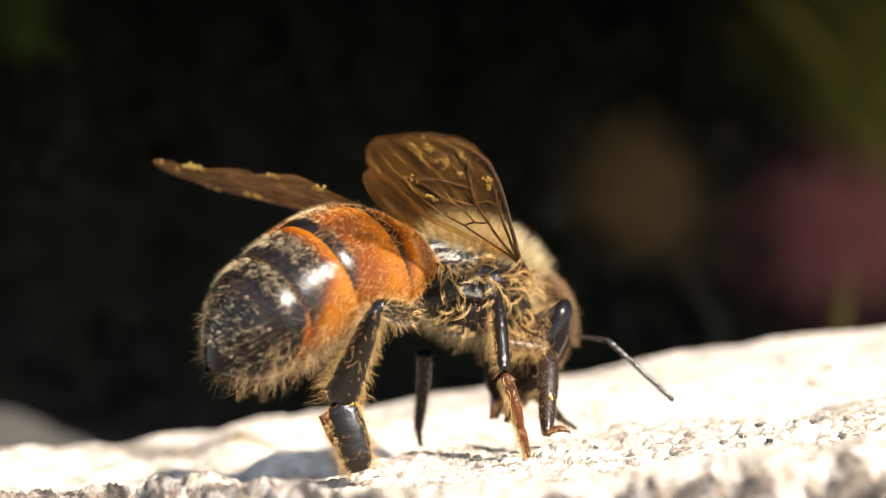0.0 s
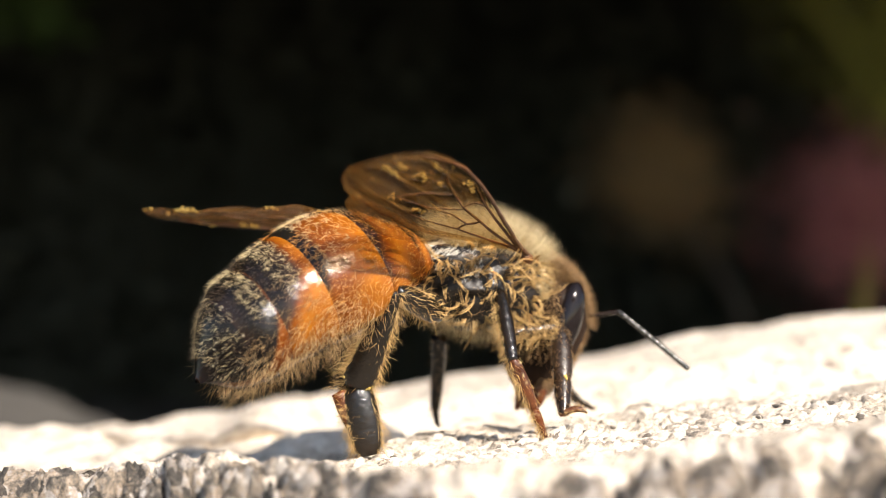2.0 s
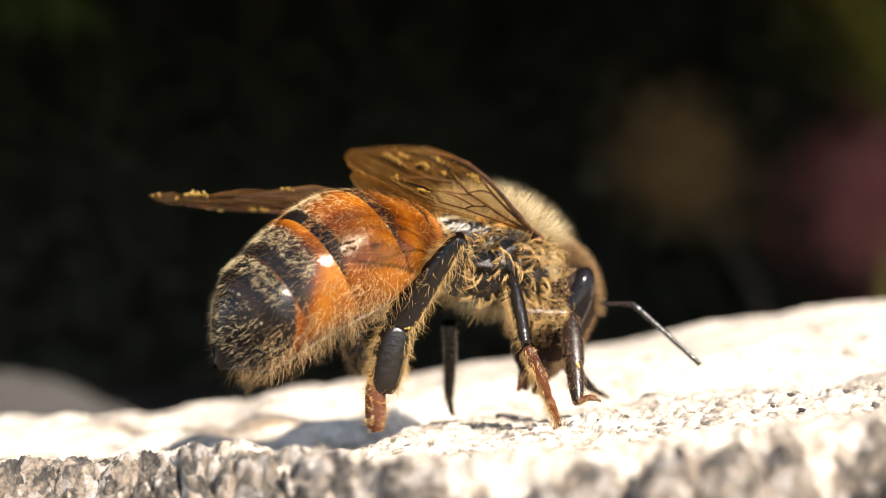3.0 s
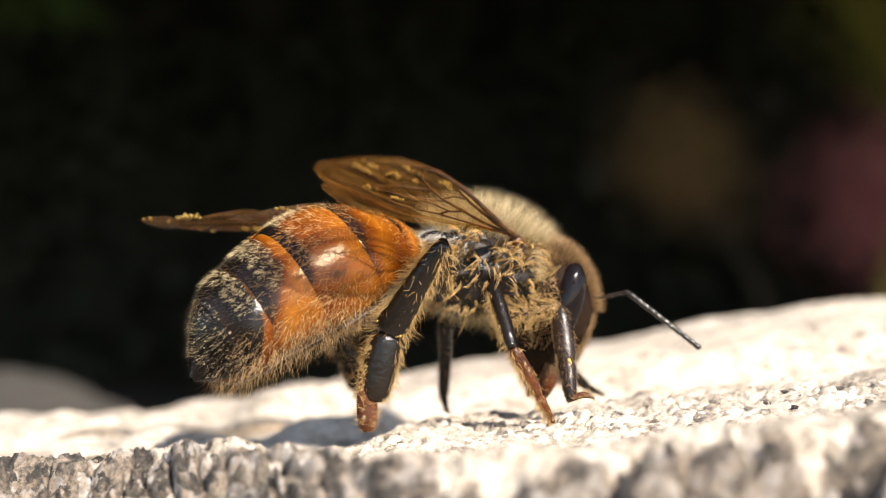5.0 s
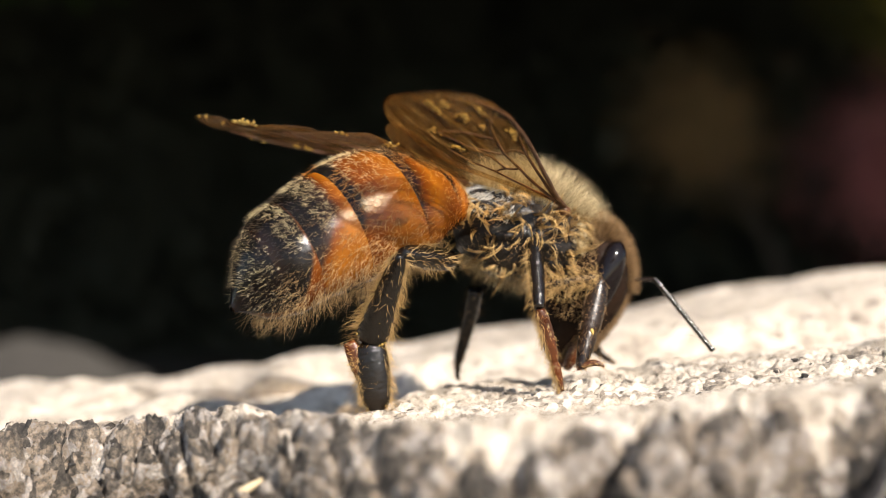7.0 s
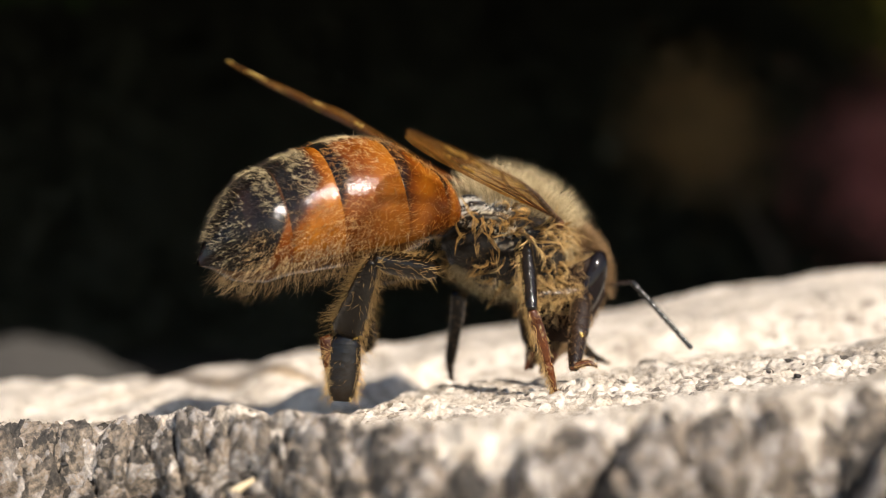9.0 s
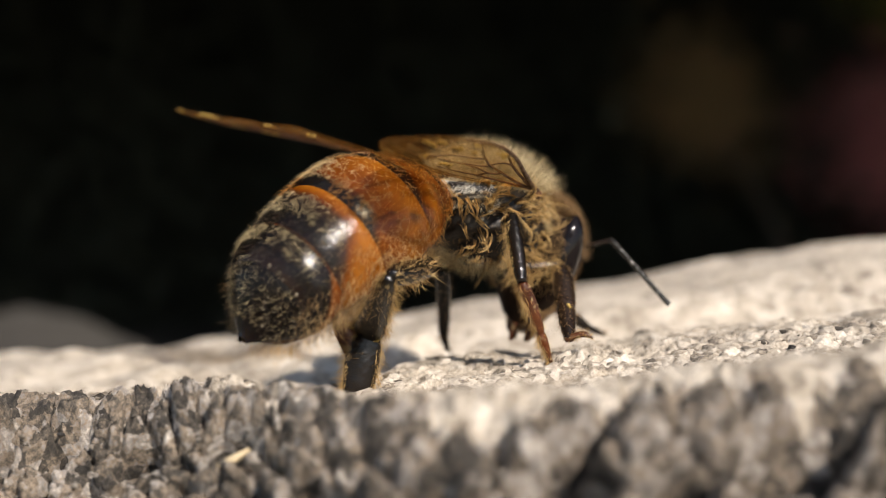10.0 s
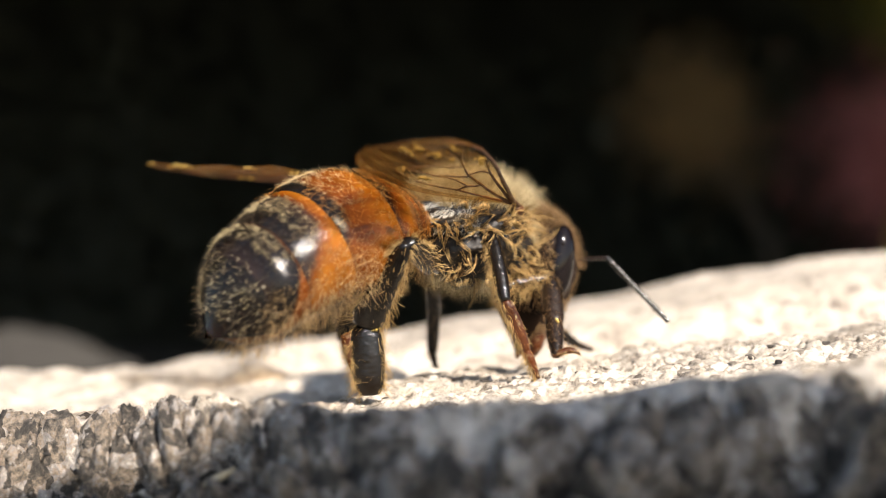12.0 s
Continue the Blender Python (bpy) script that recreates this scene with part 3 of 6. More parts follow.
def ellipsoid(c, r, nu=30, nv=40, rough=0.0, seed=3, tilt=0.0):
    a = np.linspace(0.03, np.pi - 0.03, nu)
    b = np.linspace(0, 2 * np.pi, nv, endpoint=False)
    ga, gb = np.meshgrid(a, b, indexing="ij")
    d = np.stack([np.cos(ga), np.sin(ga) * np.cos(gb), np.sin(ga) * np.sin(gb)], -1)
    q = 1 + rough * lattice(d[..., 0] * 5 + 20, (d[..., 1] + 2 * d[..., 2]) * 4 + 20, 1.0, seed)
    v = (d * q[..., None]).reshape(-1, 3) * np.array(r)
    if tilt:
        ct, st = np.cos(tilt), np.sin(tilt)
        v = v @ np.array([[ct, 0, -st], [0, 1, 0], [st, 0, ct]]).T
    v = v + np.array(c)
    caps = len(v)
    f = grid_faces(nu, nv, True)
    f += [tuple(range(nv))[::-1], tuple(range(caps - nv, caps))]
    return v, [k[::-1] for k in f]


def on_ellipsoid(n, r, rng, test):
    d = rng.normal(size=(n * 6, 3))
    d /= np.linalg.norm(d, axis=1)[:, None]
    d = d[test(d)][:n]
    p = d * np.array(r)
    nn = d / np.array(r)
    return p, nn / np.linalg.norm(nn, axis=1)[:, None], d


TH_R = (2.15, 1.62, 1.48)


def build_thorax():
    th = part("thorax", mesh_of("thorax", *ellipsoid((0, 0, 0), TH_R, 60, 80, 0.09), MAT_THORAX), bee, "dark thorax under dense straw-coloured fur", mm_pose(0.1, 0, -0.2))
    rng = np.random.RandomState(8)
    p, nn, d = on_ellipsoid(4200, TH_R, rng, lambda q: (q[:, 2] > 0.40 + 0.28 * np.abs(q[:, 1])) & (q[:, 0] > -0.75))
    w = nn + rng.normal(size=nn.shape) * 0.20 + np.array([0.05, 0, 0.12])
    v, f = hairs(p * 0.98, w, rng.uniform(0.30, 1.0, len(p)) ** 0.8 * 1.35, 0.0062, nn * 0.0, rng, 0.07)
    part("fur", mesh_of("fur", v, f, MAT_FUR), th, "dense straw fur on the back", kind="stuff")
    # collar by the neck
    p, nn, d = on_ellipsoid(900, TH_R, rng, lambda q: (q[:, 0] > 0.58) & (q[:, 2] < 0.55) & (q[:, 2] > -0.05))
    w = nn + rng.normal(size=nn.shape) * 0.25 + np.array([0.1, 0, -0.15])
    v, f = hairs(p * 0.98, w, rng.uniform(0.3, 0.6, len(p)), 0.0085, nn * 0, rng, 0.22)
    part("fur", mesh_of("fur", v, f, MAT_FUR), th, "cream collar fur", kind="stuff")
    # curled tufts on the flanks: each lock is a sheaf of strands that winds to one point
    for name, count, tall, test in (("golden locks on the flank", 150, (0.45, 0.98), lambda q: (np.abs(q[:, 1]) > 0.35) & (q[:, 2] < 0.55) & (q[:, 2] > -0.85) & (q[:, 0] < 0.75)),
                                    ("golden locks under the wing root", 90, (0.45, 0.90), lambda q: (np.abs(q[:, 1]) > 0.45) & (q[:, 2] < 0.68) & (q[:, 2] > 0.12) & (q[:, 0] < 0.6))):
        c, cn, d = on_ellipsoid(count, TH_R, rng, test)
        sheaf_v, sheaf_f, o = [], [], 0
        for q, n in zip(c, cn):
            t = np.cross(n, rng.normal(size=3))
            t = t / np.linalg.norm(t) + np.array([0, 0, -0.55])
            t -= n * (t @ n)
            t /= np.linalg.norm(t)
            wind, long = rng.uniform(0.9, 2.9), rng.uniform(*tall)
            u = np.cross(n, t)
            for _ in range(rng.randint(5, 10)):
                a, b = rng.normal(size=2) * 0.05
                sp = np.linspace(0, 1, 8)
                arc = np.sin(wind * sp) / wind * 1.15
                side = (1 - np.cos(wind * sp)) / wind
                ln = long * rng.uniform(0.8, 1.1)
                pts = q * 0.985 + ln * (arc[:, None] * n + side[:, None] * t) + ((1 - 0.85 * sp) * a)[:, None] * u + ((1 - 0.85 * sp) * b)[:, None] * t
                v, f = tube(pts, 0.0105 * (1 - 0.8 * sp), 3)
                sheaf_v += v
                sheaf_f += [tuple(k + o for k in g) for g in f]
                o += len(v)
        part("tuft", mesh_of("tuft", sheaf_v, sheaf_f, MAT_FUR_GOLD), th, name, kind="stuff")
    # short dark underfur on the flanks
    p, nn, d = on_ellipsoid(600, TH_R, rng, lambda q: (np.abs(q[:, 1]) > 0.25) & (q[:, 2] < 0.75) & (q[:, 2] > -0.8))
    w = nn * 0.6 + rng.normal(size=nn.shape) * 0.4 + np.array([-0.25, 0, -0.2])
    v, f = hairs(p * 0.99, w, rng.uniform(0.15, 0.38, len(p)), 0.007, nn * 0, rng, 0.3)
    part("fur", mesh_of("fur", v, f, MAT_FUR_DARK), th, "short dark underfur", kind="stuff")
    p, nn, d = on_ellipsoid(800, TH_R, rng, lambda q: (np.abs(q[:, 1]) > 0.3) & (q[:, 2] < 0.6) & (q[:, 2] > -0.85))
    w = nn * 0.8 + rng.normal(size=nn.shape) * 0.45 + np.array([-0.1, 0, -0.25])
    v, f = hairs(p * 0.99, w, rng.uniform(0.12, 0.42, len(p)), 0.0055, nn * 0, rng, 0.4)
    part("fur", mesh_of("fur", v, f, MAT_FUR_AMBER_PALE), th, "sparse tawny underfur", kind="stuff")
    # underside fringe
    p, nn, d = on_ellipsoid(1400, TH_R, rng, lambda q: (q[:, 2] < -0.74))
    w = nn + rng.normal(size=nn.shape) * 0.25 + np.array([-0.2, 0, -0.2])
    v, f = hairs(p * 0.99, w, rng.uniform(0.25, 0.7, len(p)), 0.008, nn * 0.0, rng, 0.25)
    part("fur", mesh_of("fur", v, f, MAT_FUR), th, "long pale fur below", kind="stuff")
    # pale rump patch by the waist
    p, nn, d = on_ellipsoid(1700, TH_R, rng, lambda q: (q[:, 0] < -0.38) & (q[:, 2] > 0.12) & (q[:, 2] < 0.80))
    w = nn * 0.5 + rng.normal(size=nn.shape) * 0.12 + np.array([-0.2, 0, -0.7])
    v, f = hairs(p, w, rng.uniform(0.22, 0.42, len(p)), 0.008, nn * 0.0, rng, 0.05)
    part("fur", mesh_of("fur", v, f, MAT_FUR_WHITE), th, "whitish hair by the waist", kind="stuff")
    for sgn in (-1, 1):
        p, nn, d = on_ellipsoid(520, TH_R, rng, lambda q: (q[:, 1] * sgn > 0.25) & (q[:, 0] > 0.48) & (q[:, 0] < 0.93) & (q[:, 2] > -0.02) & (q[:, 2] < 0.50))
        w = nn * 0.7 + rng.normal(size=nn.shape) * 0.22 + np.array([0.45, 0, -0.15])
        v, f = hairs(p * 0.985, w, rng.uniform(0.35, 0.95, len(p)), 0.0085, nn * -0.3 + np.array([0.1, 0, -0.25]), rng, 0.28, 6)
        part("fur", mesh_of("fur", v, f, MAT_FUR_CREAM), th, "cream tuft beside the neck", kind="stuff")
        part("tegula", mesh_of("tegula", *ellipsoid((0.62, 1.40 * sgn, 0.95), (0.24, 0.16, 0.17), 14, 18), MAT_VEIN), th, "reddish brown wing root cap")
    return th


thorax = build_thorax()


def build_head():
    c = np.array([2.70, 0, -0.92])
    v, f = ellipsoid((0, 0, 0), (1.15, 1.70, 1.80), 34, 44, 0.03)
    z = v[:, 2]
    k = 1 - 0.55 * np.clip(-z / 1.8, 0, 1) ** 1.5
    v = v * np.stack([k * 0 + 1, k, k * 0 + 1], 1)
    v[:, 0] += np.where(z > 0, -0.18 * z, 0.02 * z)
    v[:, 2] = np.where(z < 0, z * 1.4, z)
    hd = part("head", mesh_of("head", v + c, f, MAT_HEAD), bee, "dark brown head bent down to the stone")
    for sgn in (-1, 1):
        v, f = ellipsoid((2.62, 1.34 * sgn, -0.82), (0.50, 0.46, 1.22), 30, 36, 0.0, 3, -0.12)
        part("compound_eye", mesh_of("compound_eye", v, f, MAT_EYE), hd, "glossy black compound eye")
        v, f = loft([(0, 0.20, 0.26, 0, 0), (0.35, 0.26, 0.28, 0, 0), (0.75, 0.20, 0.20, 0, -0.02), (1.05, 0.08, 0.10, -0.15 * sgn, -0.03)])
        part("mandible", mesh_of("mandible", v, f, MAT_LEG_RED), hd, "reddish brown mandible", mm_pose(2.75, 0.42 * sgn, -2.8, 0, 88, 0))
    v, f = loft([(0, 0.40, 0.25, 0, 0), (0.6, 0.34, 0.25, 0, 0.02), (1.2, 0.16, 0.14, 0, 0), (1.6, 0.06, 0.06, 0, 0)])
    part("tongue_sheath", mesh_of("tongue_sheath", v, f, MAT_LEG_RED), hd, "brown folded tongue sheath", mm_pose(2.45, 0, -2.3, 0, 94, 0))
    rng = np.random.RandomState(15)
    r = (1.15, 1.70, 1.80)
    p, nn, d = on_ellipsoid(7000, r, rng, lambda q: (q[:, 2] > 0.0) & (q[:, 0] > -0.5) & ((np.abs(q[:, 1]) < 0.75) | (q[:, 2] > 0.72)))
    p[:, 0] += -0.18 * p[:, 2]
    w = nn + rng.normal(size=nn.shape) * 0.25
    v, f = hairs(p + c, w, rng.uniform(0.18, 0.55, len(p)), 0.0065, nn * 0, rng, 0.1)
    part("fur", mesh_of("fur", v, f, MAT_FUR_BROWN), hd, "brown fur on crown and brow", kind="stuff")
    p, nn, d = on_ellipsoid(4200, r, rng, lambda q: (q[:, 2] < 0.2) & (q[:, 0] > -0.2) & (np.abs(q[:, 1]) < 0.7))
    p[:, 1] *= 1 - 0.55 * np.clip(-p[:, 2] / 1.8, 0, 1) ** 1.5
    p[:, 0] += np.where(p[:, 2] > 0, -0.18, 0.02) * p[:, 2]
    p[:, 2] *= np.where(p[:, 2] < 0, 1.4, 1)
    w = nn * 0.6 + rng.normal(size=nn.shape) * 0.2 + np.array([0, 0, -0.5])
    v, f = hairs(p + c, w, rng.uniform(0.16, 0.34, len(p)), 0.0075, nn * 0, rng, 0.1)
    part("fur", mesh_of("fur", v, f, MAT_FUR_BROWN), hd, "short brown face fur", kind="stuff")
    # tawny fringe between the eye and the collar
    p, nn, d = on_ellipsoid(1500, r, rng, lambda q: (q[:, 0] < -0.34) & (q[:, 0] > -0.85) & (q[:, 2] > -0.55) & (q[:, 2] < 0.80) & (np.abs(q[:, 1]) > 0.35))
    p[:, 1] *= 1 - 0.55 * np.clip(-p[:, 2] / 1.8, 0, 1) ** 1.5
    p[:, 0] += np.where(p[:, 2] > 0, -0.18, 0.02) * p[:, 2]
    p[:, 2] *= np.where(p[:, 2] < 0, 1.4, 1)
    w = nn * 0.8 + rng.normal(size=nn.shape) * 0.3 + np.array([0, 0, -0.1])
    v, f = hairs(p + c, w, rng.uniform(0.12, 0.32, len(p)), 0.0075, nn * 0, rng, 0.25)
    part("fur", mesh_of("fur", v, f, MAT_FUR_AMBER_PALE), hd, "tawny fringe behind the eye", kind="stuff")
    return hd


head = build_head()


# ---- wings: root at the origin, tip along +x, trailing edge along +y ----
def edge_lead(s):
    return -np.interp(s, (0, 0.1, 0.19, 0.3, 0.45, 0.6, 0.74, 0.84, 0.91, 0.96, 0.99, 1.0), (0, 0.21, 0.41, 0.68, 1.08, 1.46, 1.74, 1.76, 1.58, 1.20, 0.66, 0.0))


def edge_trail(s):
    return np.where(s < 0.72, 0.10 + 0.85 * step(0.05, 0.6, s), 0.95 * np.sqrt(np.clip(1 - ((s - 0.72) / 0.28) ** 2, 0, 1))) 


def build_wing(length, side, label):
    k = 1.0 if side > 0 else 1.12
    ns, nc = 70, 24
    s = np.linspace(0.0, 1.0, ns)
    c = np.linspace(0, 1, nc)
    gs, gc = np.meshgrid(s, c, indexing="ij")
    lead = lambda q: edge_lead(q) * (1 if side > 0 else 0.3)
    trail = lambda q: edge_trail(q) if side > 0 else np.minimum(1.95 * edge_trail(q), 3.6 * (1 - q) + 0.02)
    y = lead(gs) * (1 - gc) + trail(gs) * gc
    worn = (0.10 if side > 0 else 0.24) * np.clip(lattice(gs * 40 + side * 9 + 30, gs * 0 + 5, 1.0, 44), -1, 0.2) * step(0.45, 0.8, gs)
    y = y + worn * (gc - 0.45) * 2 + (0 if side > 0 else 1) * 0.10 * gc ** 3 * lattice(gs * 14 + 20, gs * 0 + 3, 1.0, 47)
    z = 0.10 * np.sin(gc * 15 + gs * 4) * gs * (1 - gs) + (0.05 if side > 0 else 0.13) * np.abs(np.sin(gc * (19 if side > 0 else 13))) * np.clip(gs * 3, 0, 1) * np.clip((1 - gs) * 5, 0, 1) + 0.25 * side * np.sin(np.pi * gs) * (gc - 0.4) + 0.03 * lattice(gs * 12, gc * 9, 1, 4)
    v = np.stack([length * gs, y * k * 1.15, z], -1).reshape(-1, 3)
    w = part("wing", mesh_of("wing", v, grid_faces(ns, nc), MAT_WING, uvs=np.stack([gs.ravel(), gc.ravel()], 1)), bee, label)
    # hind wing, tucked behind
    hs, hc = np.meshgrid(np.linspace(0.10, 0.86 if side > 0 else 0.74, 34), np.linspace(0, 1, 12), indexing="ij")
    t = (hs - 0.10) / (0.76 if side > 0 else 0.64)
    wide = 0.95 * np.sin(np.pi * np.clip(t, 0, 1) ** 1.25) ** 0.4
    hy = trail(np.minimum(hs, 0.7)) - (0.25 if side > 0 else 0.6) + (1 if side > 0 else 0.75) * wide * hc
    hz = -0.03 * side + 0.04 * np.sin(hc * 9 + hs * 6) * t * (1 - t) * 2 + 0.25 * side * np.sin(np.pi * hs) * (0.6 + 0.15 * hc)
    v = np.stack([length * hs, hy * k * 1.15, hz], -1).reshape(-1, 3)
    part("hindwing", mesh_of("hindwing", v, grid_faces(34, 12), MAT_WING, uvs=np.stack([hs.ravel(), 2 + hc.ravel()], 1)), w, "brown translucent hind wing")

    def vein(pts, r0, r1):
        pts = np.array(pts, float)
        u = np.linspace(0, 1, len(pts))
        q = np.linspace(0, 1, 16)
        ps = np.interp(q, u, pts[:, 0])
        pc = np.interp(q, u, pts[:, 1])
        yy = (lead(ps) * (1 - pc) + trail(ps) * pc) * k * 1.15
        zz = 0.10 * np.sin(pc * 15 + ps * 4) * ps * (1 - ps) + 0.25 * side * np.sin(np.pi * ps) * (pc - 0.4)
        v, f = tube(np.stack([length * ps, yy, zz], 1), np.linspace(r0, r1, 16))
        part("vein", mesh_of("vein", v, f, MAT_VEIN), w)

    vein([(0, 0.3), (0.2, 0.02), (0.5, 0.0), (0.75, 0.02), (0.9, 0.1)], 0.085, 0.03)
    vein([(0, 0.4), (0.25, 0.16), (0.45, 0.12), (0.62, 0.05)], 0.06, 0.025)
    vein([(0, 0.6), (0.2, 0.45), (0.38, 0.36), (0.52, 0.34), (0.7, 0.24), (0.82, 0.1)], 0.05, 0.02)
    vein([(0, 0.7), (0.2, 0.75), (0.4, 0.72), (0.62, 0.8)], 0.045, 0.015)
    vein([(0.38, 0.36), (0.4, 0.55), (0.4, 0.72)], 0.03, 0.025)
    vein([(0.5, 0.34), (0.55, 0.5), (0.6, 0.62), (0.75, 0.7)], 0.028, 0.015)
    vein([(0.40, 0.55), (0.5, 0.52), (0.6, 0.62)], 0.025, 0.02)
    vein([(0.45, 0.12), (0.5, 0.2), (0.52, 0.34)], 0.028, 0.022)
    vein([(0.62, 0.3), (0.68, 0.45), (0.75, 0.7)], 0.024, 0.015)
    rng = np.random.RandomState(31 if side > 0 else 32)
    for i in range(9):
        ps, pc = rng.uniform(0.5, 0.95), rng.uniform(0.05, 0.75)
        if side < 0:
            ps, pc = rng.uniform(0.35, 0.97), rng.choice([0.02, 0.98]) + rng.uniform(-0.05, 0.05)
        verts, faces = [], []
        for q in range(rng.randint(5, 12)):
            r = rng.uniform(0.012, 0.036) * (1.7 if i < 3 else 1)
            lv, lf = lump((r * 1.5, r, 0.035), 40 + i * 12 + q, 0.5, 6, 8)
            a = np.array([rng.normal() * 0.16, rng.normal() * 0.06, 0.01])
            faces += [tuple(n + len(verts) for n in f) for f in lf]
            verts += [tuple(p + a) for p in lv]
        yy = float(lead(np.array(ps)) * (1 - pc) + trail(np.array(ps)) * pc) * k * 1.15
        zz = 0.25 * side * np.sin(np.pi * ps) * (pc - 0.4)
        part("pollen_smear", mesh_of("pollen_smear", verts, faces, MAT_POLLEN), w, "yellow pollen smear", mm_pose(length * ps, yy, zz, 0, 0, rng.uniform(-30, 30)), "stuff")
    return w


near_wing = build_wing(8.4, 1, "brown translucent wing with dark veins, raised")
far_wing = build_wing(10.9, -1, "long brown translucent wing seen edge-on")


# ---- legs: each segment runs along +x ----
def segment(name, st, mat, parent, label, hair=None, seed=1, specks=()):
    v, f = loft(st, 16, 0.015, seed)
    if hair:
        # the hair of a leg segment is grown into its mesh
        rng = np.random.RandomState(seed)
        s = np.array(st, float)
        for n, hm, length, lay, span in hair:
            n = int(n * 1.7)
            x = rng.uniform(s[0, 0], s[-1, 0], n)
            a = rng.uniform(span[0], span[1], n)
            ry, rz, y, z = (np.interp(x, s[:, 0], s[:, c]) for c in (1, 2, 3, 4))
            p = np.stack([x, y + ry * 0.95 * np.cos(a), z + rz * 0.95 * np.sin(a)], 1)
            nn = np.stack([0 * x, np.cos(a), np.sin(a)], 1)
            w = nn * (1 - lay) + np.array([lay, 0, 0]) + rng.normal(size=nn.shape) * 0.24
            hv, hf = hairs(p, w, length * rng.uniform(0.25, 1.6, n), 0.0072, nn * 0 + np.array([0.2, 0, 0]), rng, 0.28)
            o = len(v)
            v = list(v) + [tuple(q) for q in hv]
            f = list(f) + [tuple(i + o for i in q) for q in hf]
    grains_from = len(f)
    for i, (x, y, z, r) in enumerate(specks):
        lv, lf = lump((r, r * 0.8, r * 0.7), 60 + i, 0.3, 7, 9)
        o = len(v)
        v = list(v) + [tuple(q + np.array((x, y, z))) for q in lv]
        f = list(f) + [tuple(k + o for k in q) for q in lf]
    me = mesh_of(name, v, f, mat)
    if hair:
        me.materials.append(hair[0][1])
        count = len(me.polygons) - sum(0 for _ in hair)
        body_faces = len(loft(st, 16, 0.015, seed)[1])
        idx = np.zeros(count, dtype=np.int32)
        idx[body_faces:] = 1
        if specks:
            me.materials.append(MAT_POLLEN)
            idx[grains_from:] = 2
        me.polygons.foreach_set("material_index", idx)
    return part(name, me, parent, label)


ALL = (0, 2 * np.pi)
# local y of a segment lies across the picture, z towards the viewer's side
near_hind_leg = segment("hind_leg", [(0, 0.16, 0.2, 0, 0), (0.3, 0.3, 0.3, 0, 0), (1.2, 0.36, 0.34, 0, 0), (2.2, 0.3, 0.3, 0, 0)], MAT_LEG, bee, "black hind leg with golden hair",
                        [(170, MAT_FUR_LEG, 0.3, 0.45, ALL)], 51)
near_hind_tibia = segment("tibia", [(0, 0.12, 0.14, 0, 0), (0.12, 0.21, 0.2, 0, 0), (0.8, 0.31, 0.27, 0, 0), (1.8, 0.40, 0.30, 0, 0), (2.75, 0.48, 0.30, 0, 0), (2.98, 0.45, 0.28, 0, 0), (3.12, 0.34, 0.2, 0, 0)], MAT_LEG, near_hind_leg,
                          "broad glossy black tibia with a hair fringe", [(150, MAT_FUR_LEG, 0.36, 0.45, (-0.4, 0.4)), (200, MAT_FUR_LEG, 0.44, 0.42, (2.7, 3.6)), (50, MAT_FUR_LEG, 0.2, 0.6, ALL)], 52, [(2.9, 0.36, 0.2, 0.05), (2.84, 0.42, 0.16, 0.035), (2.95, 0.3, 0.22, 0.03), (2.9, -0.42, 0.16, 0.045), (2.2, 0.1, 0.29, 0.014), (1.5, -0.1, 0.28, 0.012)])
near_hind_basitarsus = segment("basitarsus", [(0, 0.22, 0.18, 0, 0), (0.15, 0.44, 0.27, 0, 0), (0.8, 0.50, 0.30, 0, 0), (1.65, 0.44, 0.26, 0, 0), (1.95, 0.26, 0.18, 0, 0)], MAT_LEG, near_hind_leg,
                               "broad flat black basitarsus", [(120, MAT_FUR_LEG, 0.3, 0.5, (-0.7, 0.7)), (150, MAT_FUR_LEG, 0.32, 0.5, (2.4, 3.9))], 53)
near_hind_tarsus = segment("tarsus", [(0, 0.12, 0.10, 0, 0), (0.12, 0.26, 0.15, 0, 0), (0.5, 0.30, 0.16, 0, 0), (1.1, 0.30, 0.16, 0, 0), (1.7, 0.2, 0.12, 0, 0)], MAT_LEG_RED, near_hind_leg,
                           "reddish tarsus with claws on the stone", [(160, MAT_FUR_LEG, 0.2, 0.2, ALL)], 54)
near_middle_leg = segment("middle_leg", [(-0.1, 0.1, 0.12, 0, 0), (0.1, 0.2, 0.2, 0, 0), (0.9, 0.24, 0.23, 0, 0), (1.9, 0.2, 0.2, 0, 0), (2.3, 0.14, 0.14, 0, 0)], MAT_LEG, bee, "glossy black middle leg",
                          [(130, MAT_FUR_LEG, 0.3, 0.5, (2.3, 4.0))], 55)
near_middle_tibia = segment("tibia", [(-0.1, 0.12, 0.12, 0, 0), (0.1, 0.2, 0.18, 0, 0), (0.8, 0.21, 0.18, 0, 0), (1.4, 0.16, 0.15, 0, 0), (1.5, 0.11, 0.11, 0, 0), (1.6, 0.15, 0.14, 0, 0), (2.0, 0.12, 0.12, 0, 0), (2.4, 0.07, 0.07, 0, 0)], MAT_LEG_RED, near_middle_leg,
                            "reddish brown tibia and tarsus", [(240, MAT_FUR_LEG, 0.24, 0.55, (2.0, 4.2)), (90, MAT_FUR_LEG, 0.13, 0.6, ALL)], 56)
